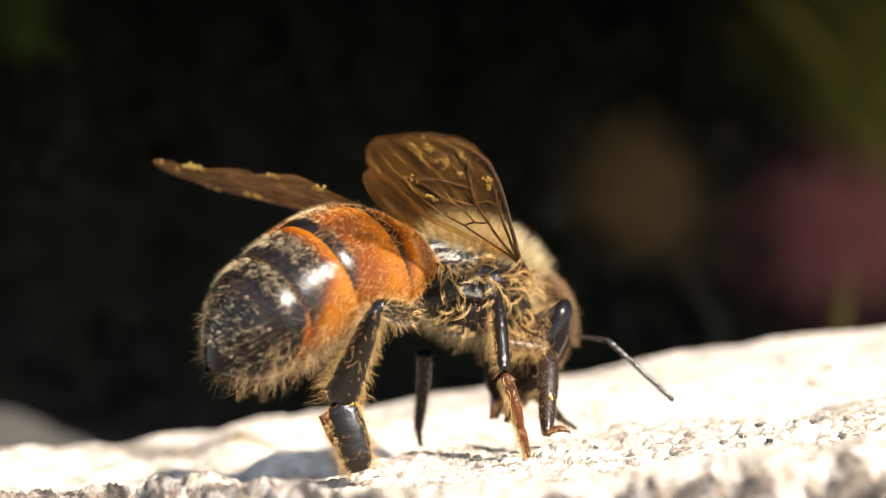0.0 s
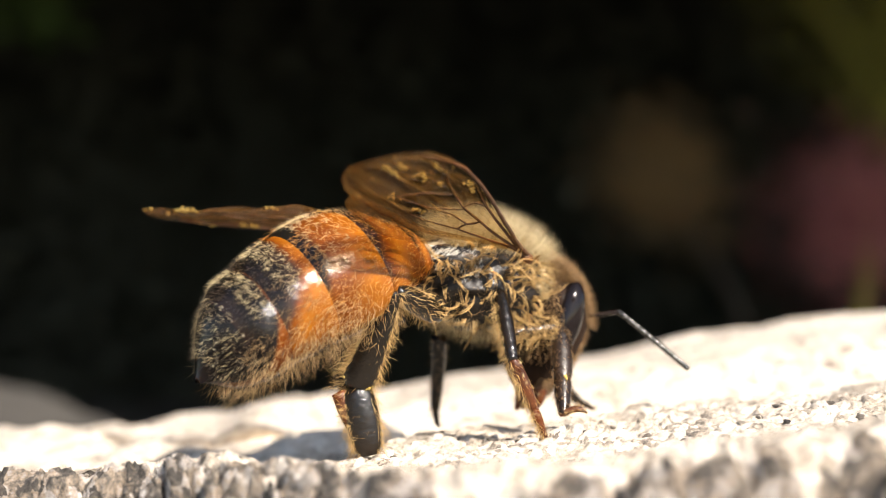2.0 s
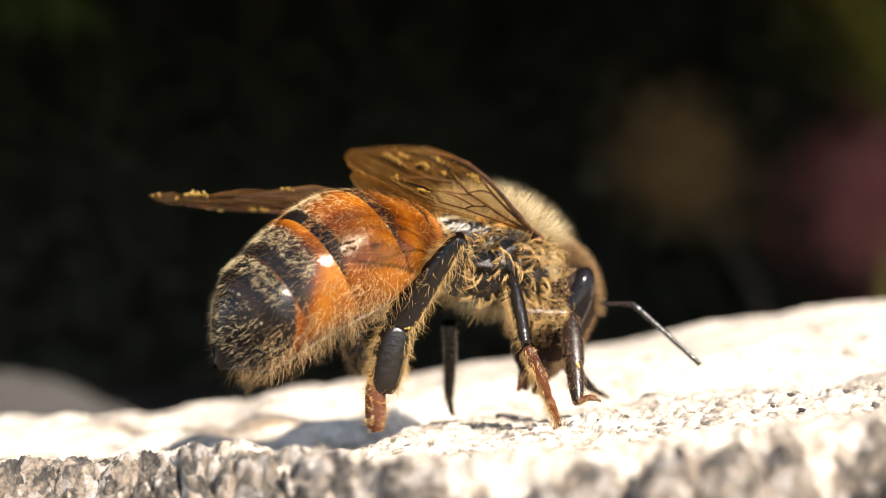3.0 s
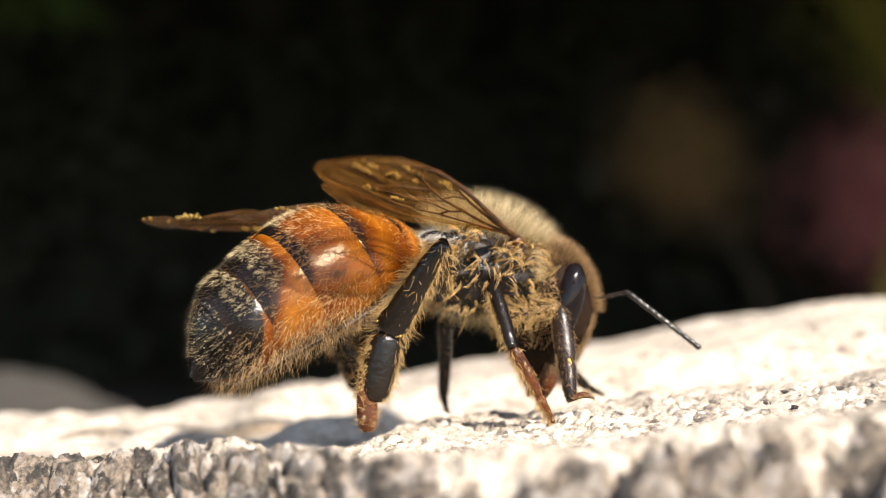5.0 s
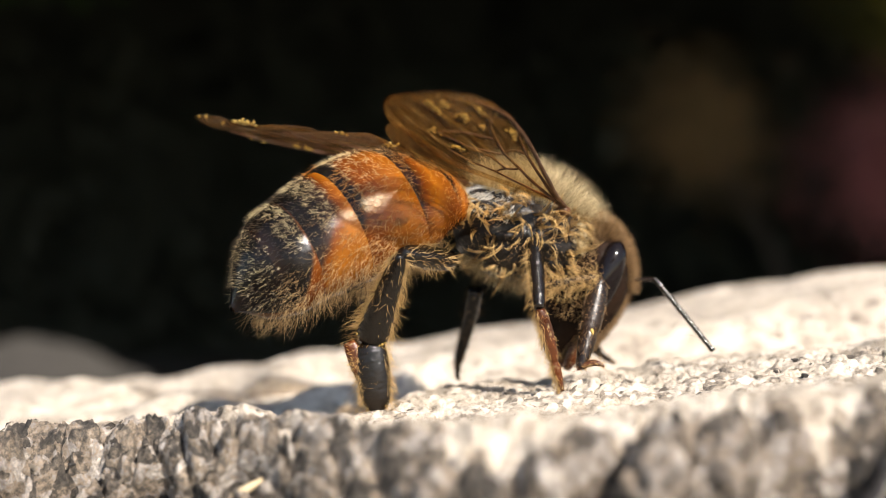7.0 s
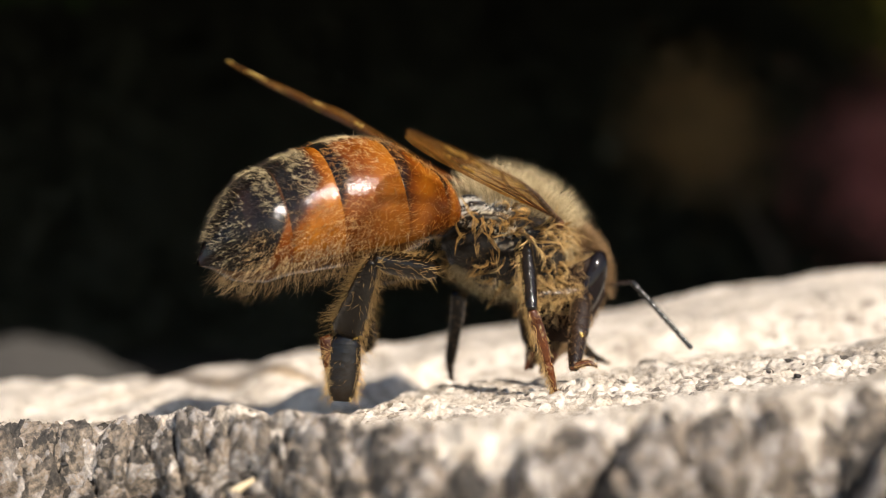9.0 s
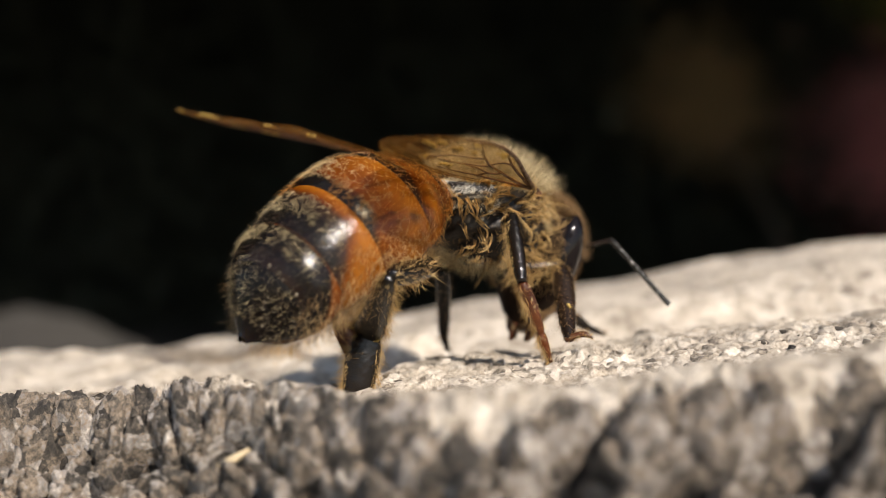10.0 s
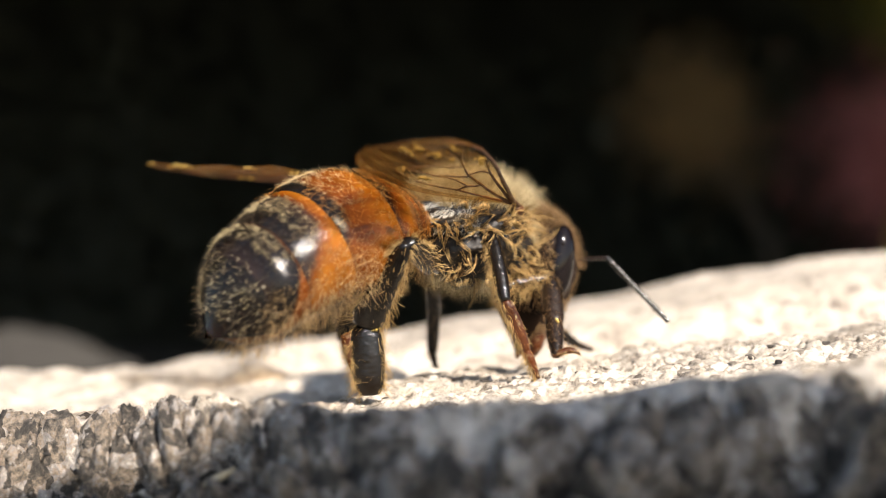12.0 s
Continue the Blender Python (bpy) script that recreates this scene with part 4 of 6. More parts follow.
near_fore_leg = segment("fore_leg", [(-0.05, 0.1, 0.12, 0, 0), (0.15, 0.2, 0.2, 0, 0), (1.0, 0.25, 0.24, 0, 0), (1.8, 0.22, 0.2, 0, 0)], MAT_LEG, bee, "black fore leg with golden hair",
                        [(240, MAT_FUR_LEG, 0.42, 0.35, (0.2, 2.6))], 57)
near_fore_tibia = segment("tibia", [(-0.05, 0.12, 0.12, 0, 0), (0.15, 0.26, 0.22, 0, 0), (0.9, 0.34, 0.25, 0, 0), (1.6, 0.31, 0.23, 0, 0), (1.75, 0.24, 0.2, 0, 0), (1.9, 0.28, 0.2, 0, 0), (2.5, 0.22, 0.18, 0, 0), (2.9, 0.14, 0.12, 0, 0)], MAT_LEG_DUSTY, near_fore_leg,
                          "dusty brown tibia and basitarsus", [(260, MAT_FUR_BROWN, 0.16, 0.6, ALL)], 58, [(1.75, 0.06, 0.2, 0.07), (1.82, 0.1, 0.19, 0.05), (0.8, -0.15, 0.18, 0.02), (1.2, 0.12, 0.2, 0.02)])
near_fore_tarsus = segment("tarsus", [(-0.1, 0.1, 0.1, 0, 0), (0.12, 0.12, 0.1, 0, 0.05), (0.35, 0.1, 0.1, 0, 0.1), (0.55, 0.08, 0.08, 0, 0.06), (0.68, 0.04, 0.04, 0, -0.04)], MAT_LEG_RED, near_fore_leg,
                           "reddish curled tarsus", [(60, MAT_FUR_LEG, 0.12, 0.4, ALL)], 59)
LONG_LEG = [(-0.1, 0.05, 0.05, 0, 0), (0.15, 0.09, 0.09, 0.05, 0), (0.55, 0.11, 0.1, 0.1, 0), (0.7, 0.16, 0.14, 0.1, 0), (1.5, 0.19, 0.16, 0.05, 0), (2.3, 0.22, 0.2, 0, 0), (3.4, 0.24, 0.22, 0, 0)]
far_middle_leg = segment("middle_leg", LONG_LEG, MAT_LEG, bee, "dark middle leg on the shaded side", [(200, MAT_FUR_BROWN, 0.2, -0.3, ALL)], 60)
far_fore_leg = segment("fore_leg", LONG_LEG, MAT_LEG, bee, "dark fore leg on the shaded side", [(200, MAT_FUR_BROWN, 0.2, -0.3, ALL)], 61)
far_hind_leg = segment("hind_leg", [(0, 0.2, 0.2, 0, 0), (0.3, 0.3, 0.3, 0, 0), (1.2, 0.36, 0.34, 0, 0), (2.4, 0.3, 0.3, 0, 0)], MAT_LEG, bee, "black hind leg on the shaded side",
                       [(260, MAT_FUR_LEG, 0.3, 0.3, ALL)], 62)
far_hind_tibia = segment("tibia", [(0, 0.18, 0.16, 0, 0), (0.6, 0.32, 0.2, 0, 0), (1.2, 0.38, 0.2, 0, 0), (1.4, 0.26, 0.2, 0, 0), (1.6, 0.34, 0.2, 0, 0), (2.3, 0.3, 0.18, 0, 0), (2.6, 0.1, 0.1, 0, 0)], MAT_LEG, far_hind_leg,
                         "broad black tibia and basitarsus", [(260, MAT_FUR_LEG, 0.3, 0.45, ALL)], 63)
antenna = segment("antenna", [(-1.6, 0.06, 0.06, 0, 0), (-1.1, 0.06, 0.06, 0, 0), (-0.5, 0.065, 0.065, 0, 0), (-0.08, 0.07, 0.07, 0, 0), (0.05, 0.045, 0.045, 0, 0)], MAT_LEG_DUSTY, bee, "thin elbowed antenna", None, 64)
st = [(-0.05, 0.06, 0.06, 0, 0)]
for i in range(11):
    x = 0.05 + i * 0.245
    st += [(x, 0.072, 0.072, 0, 0), (x + 0.12, 0.086, 0.086, 0, 0), (x + 0.225, 0.084, 0.084, 0, 0)]
st += [(2.75, 0.03, 0.03, 0, 0)]
flagellum = segment("flagellum", st, MAT_ANTENNA, antenna, "grey ringed flagellum", None, 65)


# ---- garden behind ----
def leaves(n, lo, hi, size, seed, flat):
    rng = np.random.RandomState(seed)
    c = rng.uniform(lo, hi, (n, 3))
    shape = np.array([(0, 0, 0), (0.3, 0.22, 0.03), (0.65, 0.24, 0.02), (1, 0, -0.08), (0.65, -0.24, 0.02), (0.3, -0.22, 0.03), (0.5, 0, -0.05)])
    tri = np.array([(0, 6, 1), (1, 6, 2), (2, 6, 3), (3, 6, 4), (4, 6, 5), (5, 6, 0)])
    e = rng.normal(size=(n, 3)) * np.array([1, 1, flat])
    e /= np.linalg.norm(e, axis=1)[:, None]
    u = np.cross(e, rng.normal(size=(n, 3)) * np.array([0.6, 0.6, 1.2]))
    u /= np.linalg.norm(u, axis=1)[:, None]
    w = np.cross(e, u)
    s = rng.uniform(0.6, 1.3, n)[:, None, None] * size
    v = c[:, None] + s * (shape[None, :, :1] * e[:, None] + shape[None, :, 1:2] * u[:, None] + shape[None, :, 2:] * w[:, None])
    f = (tri[None] + (np.arange(n) * 7)[:, None, None]).reshape(-1, 3)
    return v.reshape(-1, 3), f


# Unseen overhead shrub, added to keep the sun off everything behind the slab.
shrub = new("shrub")
tagged(shrub, "dense dark green shrub added overhead to shade the background", "shrub")
shrub.matrix_basis = mm_pose(-40, 420, -45)
v, f = tube([(-420, 0, -5), (-410, -4, 80), (-380, -14, 160), (-300, -40, 240), (-200, -80, 300)], (16, 14, 12, 9, 6), 9)
part("trunk", mesh_of("trunk", v, f, MAT_BARK), shrub)
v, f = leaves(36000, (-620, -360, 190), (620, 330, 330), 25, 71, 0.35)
part("crown", mesh_of("crown", v, f, MAT_LEAF, False), shrub, "added overhanging foliage that keeps sun off the background", kind="stuff")
hedge = new("hedge")
tagged(hedge, "dark small-leaved hedge in deep shade", "hedge")
hedge.matrix_basis = mm_pose(0, 560, -45)
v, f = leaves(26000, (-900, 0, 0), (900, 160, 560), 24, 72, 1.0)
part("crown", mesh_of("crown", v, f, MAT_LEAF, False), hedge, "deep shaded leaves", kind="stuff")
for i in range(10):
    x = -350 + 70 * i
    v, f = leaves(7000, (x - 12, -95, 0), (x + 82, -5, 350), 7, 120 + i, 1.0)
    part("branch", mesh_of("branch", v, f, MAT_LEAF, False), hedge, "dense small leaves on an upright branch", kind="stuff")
v, f = leaves(2600, (-215, -118, 150), (-138, -98, 350), 7, 140, 1.0)
part("branch", mesh_of("branch", v, f, MAT_FRESH, False), hedge, "fresh green leaves on a side branch", kind="stuff")


# Added dark mass that closes the gaps in the hedge and reads as shade.
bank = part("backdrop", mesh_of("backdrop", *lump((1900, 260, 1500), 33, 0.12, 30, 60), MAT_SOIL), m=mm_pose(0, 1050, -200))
tagged(bank, "dark backdrop added behind the hedge to close it off", "bank", kind="structure")


def build_flower():
    """A loose head of small florets."""
    fl = new("flower")
    tagged(fl, "soft pink flower head of many small florets, in shade", "flower")
    fl.matrix_basis = mm_pose(131, 310, 28)
    rng = np.random.RandomState(90)
    v, f = leaves(5200, (-1.5, -1.5, -1.5), (1.5, 1.5, 1.5), 1.7, 90, 1.0)
    shift = rng.normal(size=(5200, 3)) * np.array([13, 13, 12]) * rng.uniform(0.5, 1.15, (5200, 1))
    part("petals", mesh_of("petals", v + np.repeat(shift, 7, 0), f, MAT_PETAL, False), fl, "countless tiny pink petals", kind="stuff")
    v, f = tube([(0, 0, 4), (0, 2, -12), (0, 12, -40), (0, 14, -74)], (1.3, 1.4, 1.4, 1.6), 8)
    part("stem", mesh_of("stem", v, f, MAT_BLADE), fl, "green stem")


build_flower()


def build_grass(foot, top, n):
    """A dense tuft of fine blades that rise from one foot."""
    rng = np.random.RandomState(92)
    root = new("grass_tuft")
    root.matrix_basis = mm_pose(*foot)
    tagged(root, "olive green tuft of fine grass arching over the soil", "grass")
    d0 = np.array(top, float) - np.array(foot, float)
    d = d0 * rng.uniform(0.6, 1.25, (n, 1)) + rng.normal(size=(n, 3)) * np.array([20, 16, 14])
    e = d / np.linalg.norm(d, axis=1)[:, None]
    bend = np.array([0, 0, -1.0]) - e * (-e[:, 2:])
    v, f = hairs(rng.normal(size=(n, 3)) * np.array([9, 9, 0.3]), e, np.linalg.norm(d, axis=1), 0.5, bend * 0.12, rng, 0.02, 7)
    part("grass", mesh_of("grass", v, f, MAT_BLADE), root, "fine olive blades", kind="stuff")


def build_dry_head():
    """A withered flower head: a stem with many curled scales."""
    root = new("dry_flower")
    root.matrix_basis = mm_pose(66, 310, 43)
    tagged(root, "withered tan flower head on a thin stem", "flower")
    rng = np.random.RandomState(95)
    v, f = leaves(2600, (-1.5, -1.5, -1.5), (1.5, 1.5, 1.5), 1.7, 96, 1.0)
    k = np.abs(rng.normal(size=(2600, 1))) * 12
    shift = rng.normal(size=(2600, 3)) * 8.5 + np.array([0.5, 0, -0.45]) * k
    part("chaff", mesh_of("chaff", v + np.repeat(shift, 7, 0), f, MAT_DRY_LEAF, False), root, "withered tan chaff", kind="stuff")
    v, f = tube([(0, 0, 0), (12, 3, -14), (30, 9, -44), (38, 12, -89)], (0.5, 0.6, 0.8, 1.0), 8)
    part("stem", mesh_of("stem", v, f, MAT_BARK), root, "thin dry stem")


build_dry_head()
build_grass((252, 370, -44), (137, 305, 123), 420)


def build_shade_sprig():
    """An unseen leafy stem, added to sway beside the slab; its leaf shades the slab's front now and then."""
    sp = new("shade_sprig")
    tagged(sp, "green leafy stem added out of view to shade the slab front", "plant")
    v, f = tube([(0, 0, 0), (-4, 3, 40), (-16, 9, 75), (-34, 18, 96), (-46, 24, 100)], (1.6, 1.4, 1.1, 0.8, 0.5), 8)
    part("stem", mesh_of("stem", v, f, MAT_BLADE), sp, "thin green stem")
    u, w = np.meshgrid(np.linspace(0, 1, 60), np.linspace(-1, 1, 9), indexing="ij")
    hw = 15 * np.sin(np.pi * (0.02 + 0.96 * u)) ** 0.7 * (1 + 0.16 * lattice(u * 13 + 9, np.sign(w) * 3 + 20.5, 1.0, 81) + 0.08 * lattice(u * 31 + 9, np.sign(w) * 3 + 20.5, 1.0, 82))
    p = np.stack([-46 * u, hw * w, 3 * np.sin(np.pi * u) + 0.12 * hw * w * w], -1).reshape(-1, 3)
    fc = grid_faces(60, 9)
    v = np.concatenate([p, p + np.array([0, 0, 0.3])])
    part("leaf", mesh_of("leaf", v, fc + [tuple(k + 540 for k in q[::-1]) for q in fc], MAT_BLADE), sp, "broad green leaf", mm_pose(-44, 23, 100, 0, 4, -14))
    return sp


shade_sprig = build_shade_sprig()

# straw sliver under the hind foot
v, f = tube([(-0.1, 0, -0.08), (0.3, -0.06, 0.06), (0.7, -0.12, 0.07), (1.1, -0.2, -0.05)], (0.02, 0.03, 0.03, 0.012), 6)
sl = part("straw_sliver", mesh_of("straw_sliver", v, f, MAT_STRAW), m=mm_pose(-5.2, -1.2, float(slab_point(np.array(-5.2), np.array(1.2))[2]) + 0.1))
tagged(sl, "pale straw sliver lying on the stone", "straw")

bx, by, bz = (float(q) for q in slab_point(np.array(-5.7), np.array(6.3)))
v, f = tube([(-0.65, -0.1, -0.42), (-0.2, -0.12, -0.1), (0.3, -0.05, 0.22), (0.7, 0.05, 0.45)], (0.07, 0.12, 0.12, 0.06), 7)
chip = part("straw_sliver", mesh_of("straw_sliver", v, f, MAT_STRAW), m=mm_pose(bx, by - 0.12, bz + 0.05))
tagged(chip, "broken pale straw leaning on the rough stone face", "straw")


# ---- loose grains in the slab's face ----
def build_grains():
    rng = np.random.RandomState(77)
    phi = (1 + 5 ** 0.5) / 2
    ico = np.array([(-1, phi, 0), (1, phi, 0), (-1, -phi, 0), (1, -phi, 0), (0, -1, phi), (0, 1, phi), (0, -1, -phi), (0, 1, -phi), (phi, 0, -1), (phi, 0, 1), (-phi, 0, -1), (-phi, 0, 1)]) / 1.9
    tri = [(0, 11, 5), (0, 5, 1), (0, 1, 7), (0, 7, 10), (0, 10, 11), (1, 5, 9), (5, 11, 4), (11, 10, 2), (10, 7, 6), (7, 1, 8), (3, 9, 4), (3, 4, 2), (3, 2, 6), (3, 6, 8), (3, 8, 9), (4, 9, 5), (2, 4, 11), (6, 2, 10), (8, 6, 7), (9, 8, 1)]
    kinds = []
    for i in range(8):
        v = ico * rng.uniform(0.72, 1.25, (12, 1)) * rng.uniform(0.7, 1.2, (1, 3))
        kinds.append(mesh_of("grain", v, tri, MAT_GRAIN, i % 2 == 0))
    for i in range(300):
        if i < 130:
            x, s = rng.uniform(-13, 13), rng.uniform(-1.0, 2.2)
        else:
            x = rng.uniform(-13, -4.5)
            s = float(slab_edge(np.array(x))) + rng.uniform(-0.8, 4.5)
        x, y, z = (float(q) for q in slab_point(np.array(x), np.array(s)))
        ob = part("grain", kinds[rng.randint(8)], slab)
        s = rng.uniform(0.10, 0.24) if i < 130 else rng.uniform(0.07, 0.14)
        ob.matrix_basis = mm_pose(x, y + (0 if i < 130 else 0.5 * s), z - 0.32 * s, *rng.uniform(-14, 14, 2), rng.uniform(0, 360)) @ Matrix.Diagonal((s, s, s * 0.5, 1))


build_grains()


def motions():
    walk(bee, [
        (0, pose(0.001170, 0.002000, 0.004872, 9.43, 13.60, 35.25)),
        (0.5, pose(0.001193, 0.002000, 0.004790, 8.66, 9.74, 41.99)),
        (1, pose(0.000575, 0.002000, 0.004616, 7.06, 9.10, 38.06)),
        (1.5, pose(0.000664, 0.002000, 0.004362, 4.70, 6.17, 37.38)),
        (2, pose(0.000874, 0.002000, 0.004482, 5.05, 9.22, 28.91)),
        (2.5, pose(0.000534, 0.002000, 0.004617, 5.17, 9.15, 29.66)),
        (3, pose(0.000770, 0.002000, 0.004818, 6.90, 13.07, 28.17)),
        (5, pose(0.000584, 0.002000, 0.004479, 2.31, 7.92, 16.28)),
        (5.5, pose(0.000682, 0.002000, 0.004317, 1.81, 6.24, 16.22)),
        (6, pose(0.000918, 0.002000, 0.004280, 1.46, 5.04, 16.19)),
        (6.5, pose(0.001201, 0.002000, 0.004464, 4.39, 13.83, 17.78)),
        (7, pose(0.001588, 0.002000, 0.004612, 4.70, 15.83, 16.78)),
        (9, pose(0.001351, 0.002000, 0.004341, 9.46, 13.27, 35.98)),
        (9.5, pose(0.001109, 0.002000, 0.004241, 8.26, 11.34, 36.45)),
        (10, pose(0.000791, 0.002000, 0.004205, 7.10, 7.42, 43.96)),
        (10.5, pose(0.000406, 0.002000, 0.004042, 2.76, 2.90, 43.57)),
        (11, pose(0.000119, 0.002000, 0.004088, 1.01, 1.11, 42.38)),
        (11.5, pose(0.000556, 0.002000, 0.004512, 7.86, 9.10, 41.13)),
        (12, pose(0.000756, 0.002000, 0.004035, 2.05, 2.53, 39.05)),
    ])
    walk(abdomen, [
        (0, pose(-0.001906, 0, 0.000281, 0, 34.98, 191.28)),
        (0.5, pose(-0.001906, 0, 0.000281, 0, 24.15, 192.54)),
        (1, pose(-0.001906, 0, 0.000281, 0, 30.18, 195.05)),
        (1.5, pose(-0.001906, 0, 0.000281, 0, 25.68, 184.64)),
        (2, pose(-0.001906, 0, 0.000281, 0, 34.45, 185.43)),
        (2.5, pose(-0.001906, 0, 0.000281, 0, 34.10, 194.33)),
        (3, pose(-0.001906, 0, 0.000281, 0, 40.94, 189.04)),
        (5, pose(-0.001906, 0, 0.000281, 0, 35.51, 194.11)),
        (5.5, pose(-0.001906, 0, 0.000281, 0, 29.11, 190.50)),
        (6, pose(-0.001906, 0, 0.000281, 0, 30.78, 188.75)),
        (6.5, pose(-0.001906, 0, 0.000281, 0, 40.14, 189.80)),
        (7, pose(-0.001906, 0, 0.000281, 0, 37.18, 197.23)),
        (9, pose(-0.001906, 0, 0.000281, 0, 25.20, 172.47)),
        (9.5, pose(-0.001906, 0, 0.000281, 0, 28.04, 174.87)),
        (10, pose(-0.001906, 0, 0.000281, 0, 36.33, 184.64)),
        (10.5, pose(-0.001906, 0, 0.000281, 0, 34.48, 188.19)),
        (11, pose(-0.001906, 0, 0.000281, 0, 32.59, 191.56)),
        (11.5, pose(-0.001906, 0, 0.000281, 0, 41.35, 192.38)),
        (12, pose(-0.001906, 0, 0.000281, 0, 24.08, 185.86)),
    ])
    walk(near_wing, [
        (0, pose(0.000750, -0.001450, 0.000850, -159.04, -10.73, -161.98)),
        (0.5, pose(0.000750, -0.001450, 0.000850, -149.13, -12.48, -168.68)),
        (1, pose(0.000750, -0.001450, 0.000850, -150.74, -7.33, -164.85)),
        (1.5, pose(0.000750, -0.001450, 0.000850, -171.58, -7.86, -162.48)),
        (2, pose(0.000750, -0.001450, 0.000850, -155.95, -6.62, -158.04)),
        (2.5, pose(0.000750, -0.001450, 0.000850, -169.93, -5.33, -160.06)),
        (3, pose(0.000750, -0.001450, 0.000850, -164.20, -3.14, -158.79)),
        (5, pose(0.000750, -0.001450, 0.000850, -168.72, -5.70, -147.25)),
        (5.5, pose(0.000750, -0.001450, 0.000850, -167.25, -6.07, -146.68)),
        (6, pose(0.000750, -0.001450, 0.000850, -172.06, -7.79, -145.35)),
        (6.5, pose(0.000750, -0.001450, 0.000850, -166.46, -5.27, -145.14)),
        (7, pose(0.000750, -0.001450, 0.000850, -161.78, -6.91, -146.10)),
        (9, pose(0.000750, -0.001450, 0.000850, 172.16, -4.84, -157.69)),
        (9.5, pose(0.000750, -0.001450, 0.000850, 169.33, -5.10, -155.97)),
        (10, pose(0.000750, -0.001450, 0.000850, -169.54, -2.42, -163.71)),
        (10.5, pose(0.000750, -0.001450, 0.000850, -176.50, -2.73, -163.07)),
        (11, pose(0.000750, -0.001450, 0.000850, -171.78, -1.98, -166.56)),
        (11.5, pose(0.000750, -0.001450, 0.000850, -148.34, -2.53, -161.96)),
        (12, pose(0.000750, -0.001450, 0.000850, -167.87, -6.76, -159.26)),
    ])
    walk(far_wing, [
        (0, pose(0.000750, 0.001450, 0.000850, 21.04, -0.17, 137.47)),
        (0.5, pose(0.000750, 0.001450, 0.000850, 23.77, -0.64, 127.22)),
        (1, pose(0.000750, 0.001450, 0.000850, 22.55, 6.95, 132.81)),
        (1.5, pose(0.000750, 0.001450, 0.000850, 18.43, -0.11, 129.57)),
        (2, pose(0.000750, 0.001450, 0.000850, 17.92, 4.22, 147.92)),
        (2.5, pose(0.000750, 0.001450, 0.000850, 21.10, 7.62, 150.18)),
        (3, pose(0.000750, 0.001450, 0.000850, 20.24, 9.69, 153.70)),
        (5, pose(0.000750, 0.001450, 0.000850, 19.51, 5.84, 166.74)),
        (5.5, pose(0.000750, 0.001450, 0.000850, 16.19, 1.58, 166.86)),
        (6, pose(0.000750, 0.001450, 0.000850, 15.86, -0.73, 168.62)),
        (6.5, pose(0.000750, 0.001450, 0.000850, 16.65, 1.13, 165.44)),
        (7, pose(0.000750, 0.001450, 0.000850, 19.89, 2.57, 169.29)),
        (9, pose(0.000750, 0.001450, 0.000850, 8.57, -11.65, 131.20)),
        (9.5, pose(0.000750, 0.001450, 0.000850, 8.12, -11.63, 131.09)),
        (10, pose(0.000750, 0.001450, 0.000850, 9.03, -3.45, 119.15)),
        (10.5, pose(0.000750, 0.001450, 0.000850, 9.46, 0.42, 121.42)),
        (11, pose(0.000750, 0.001450, 0.000850, 8.11, 2.04, 124.09)),
        (11.5, pose(0.000750, 0.001450, 0.000850, 16.00, 10.78, 127.71)),
        (12, pose(0.000750, 0.001450, 0.000850, 12.47, -4.42, 127.48)),
    ])
    walk(near_hind_leg, [
        (0, pose(-0.005143, -0.003236, -0.001594, 47.77, -1.19, 31.29)),
        (0.5, pose(-0.006000, -0.003456, -0.001318, 47.40, 1.95, 28.54)),
        (1, pose(-0.004014, -0.003179, -0.000186, 113.43, 20.35, 40.02)),
        (1.5, pose(-0.003924, -0.002533, -0.000234, 104.76, 22.28, 31.90)),
        (2, pose(-0.003756, -0.002084, -0.000946, 77.35, 11.48, 25.75)),
        (2.5, pose(-0.003806, -0.002913, -0.000608, 84.58, 15.52, 38.78)),
        (3, pose(-0.002428, -0.002459, 0.000092, 170.05, 39.60, 54.10)),
        (5, pose(-0.001966, -0.002867, 0.000299, 179.72, 40.90, 71.29)),
        (5.5, pose(-0.003423, -0.002446, -0.000532, 90.07, 20.24, 36.06)),
        (6, pose(-0.003645, -0.002475, -0.000658, 84.26, 16.59, 33.88)),
        (6.5, pose(-0.003741, -0.002539, -0.001632, 60.12, -2.56, 33.87)),
        (7, pose(-0.004029, -0.002991, -0.001818, 55.18, -5.29, 37.45)),
        (9, pose(-0.005131, -0.001424, -0.001783, 63.30, -4.19, 7.79)),
        (9.5, pose(-0.005048, -0.001457, -0.001891, 61.26, -5.89, 8.45)),
        (10, pose(-0.005481, -0.002626, -0.002210, 39.44, -8.92, 22.43)),
        (10.5, pose(-0.004667, -0.002863, -0.001254, 47.55, 3.61, 30.24)),
        (11, pose(-0.004473, -0.002973, -0.000777, 65.02, 10.79, 33.15)),
        (11.5, pose(-0.002164, -0.002491, 0.000358, -151.06, 45.73, 61.50)),
        (12, pose(-0.004537, -0.002924, -0.000402, 85.40, 16.05, 32.01)),
    ])
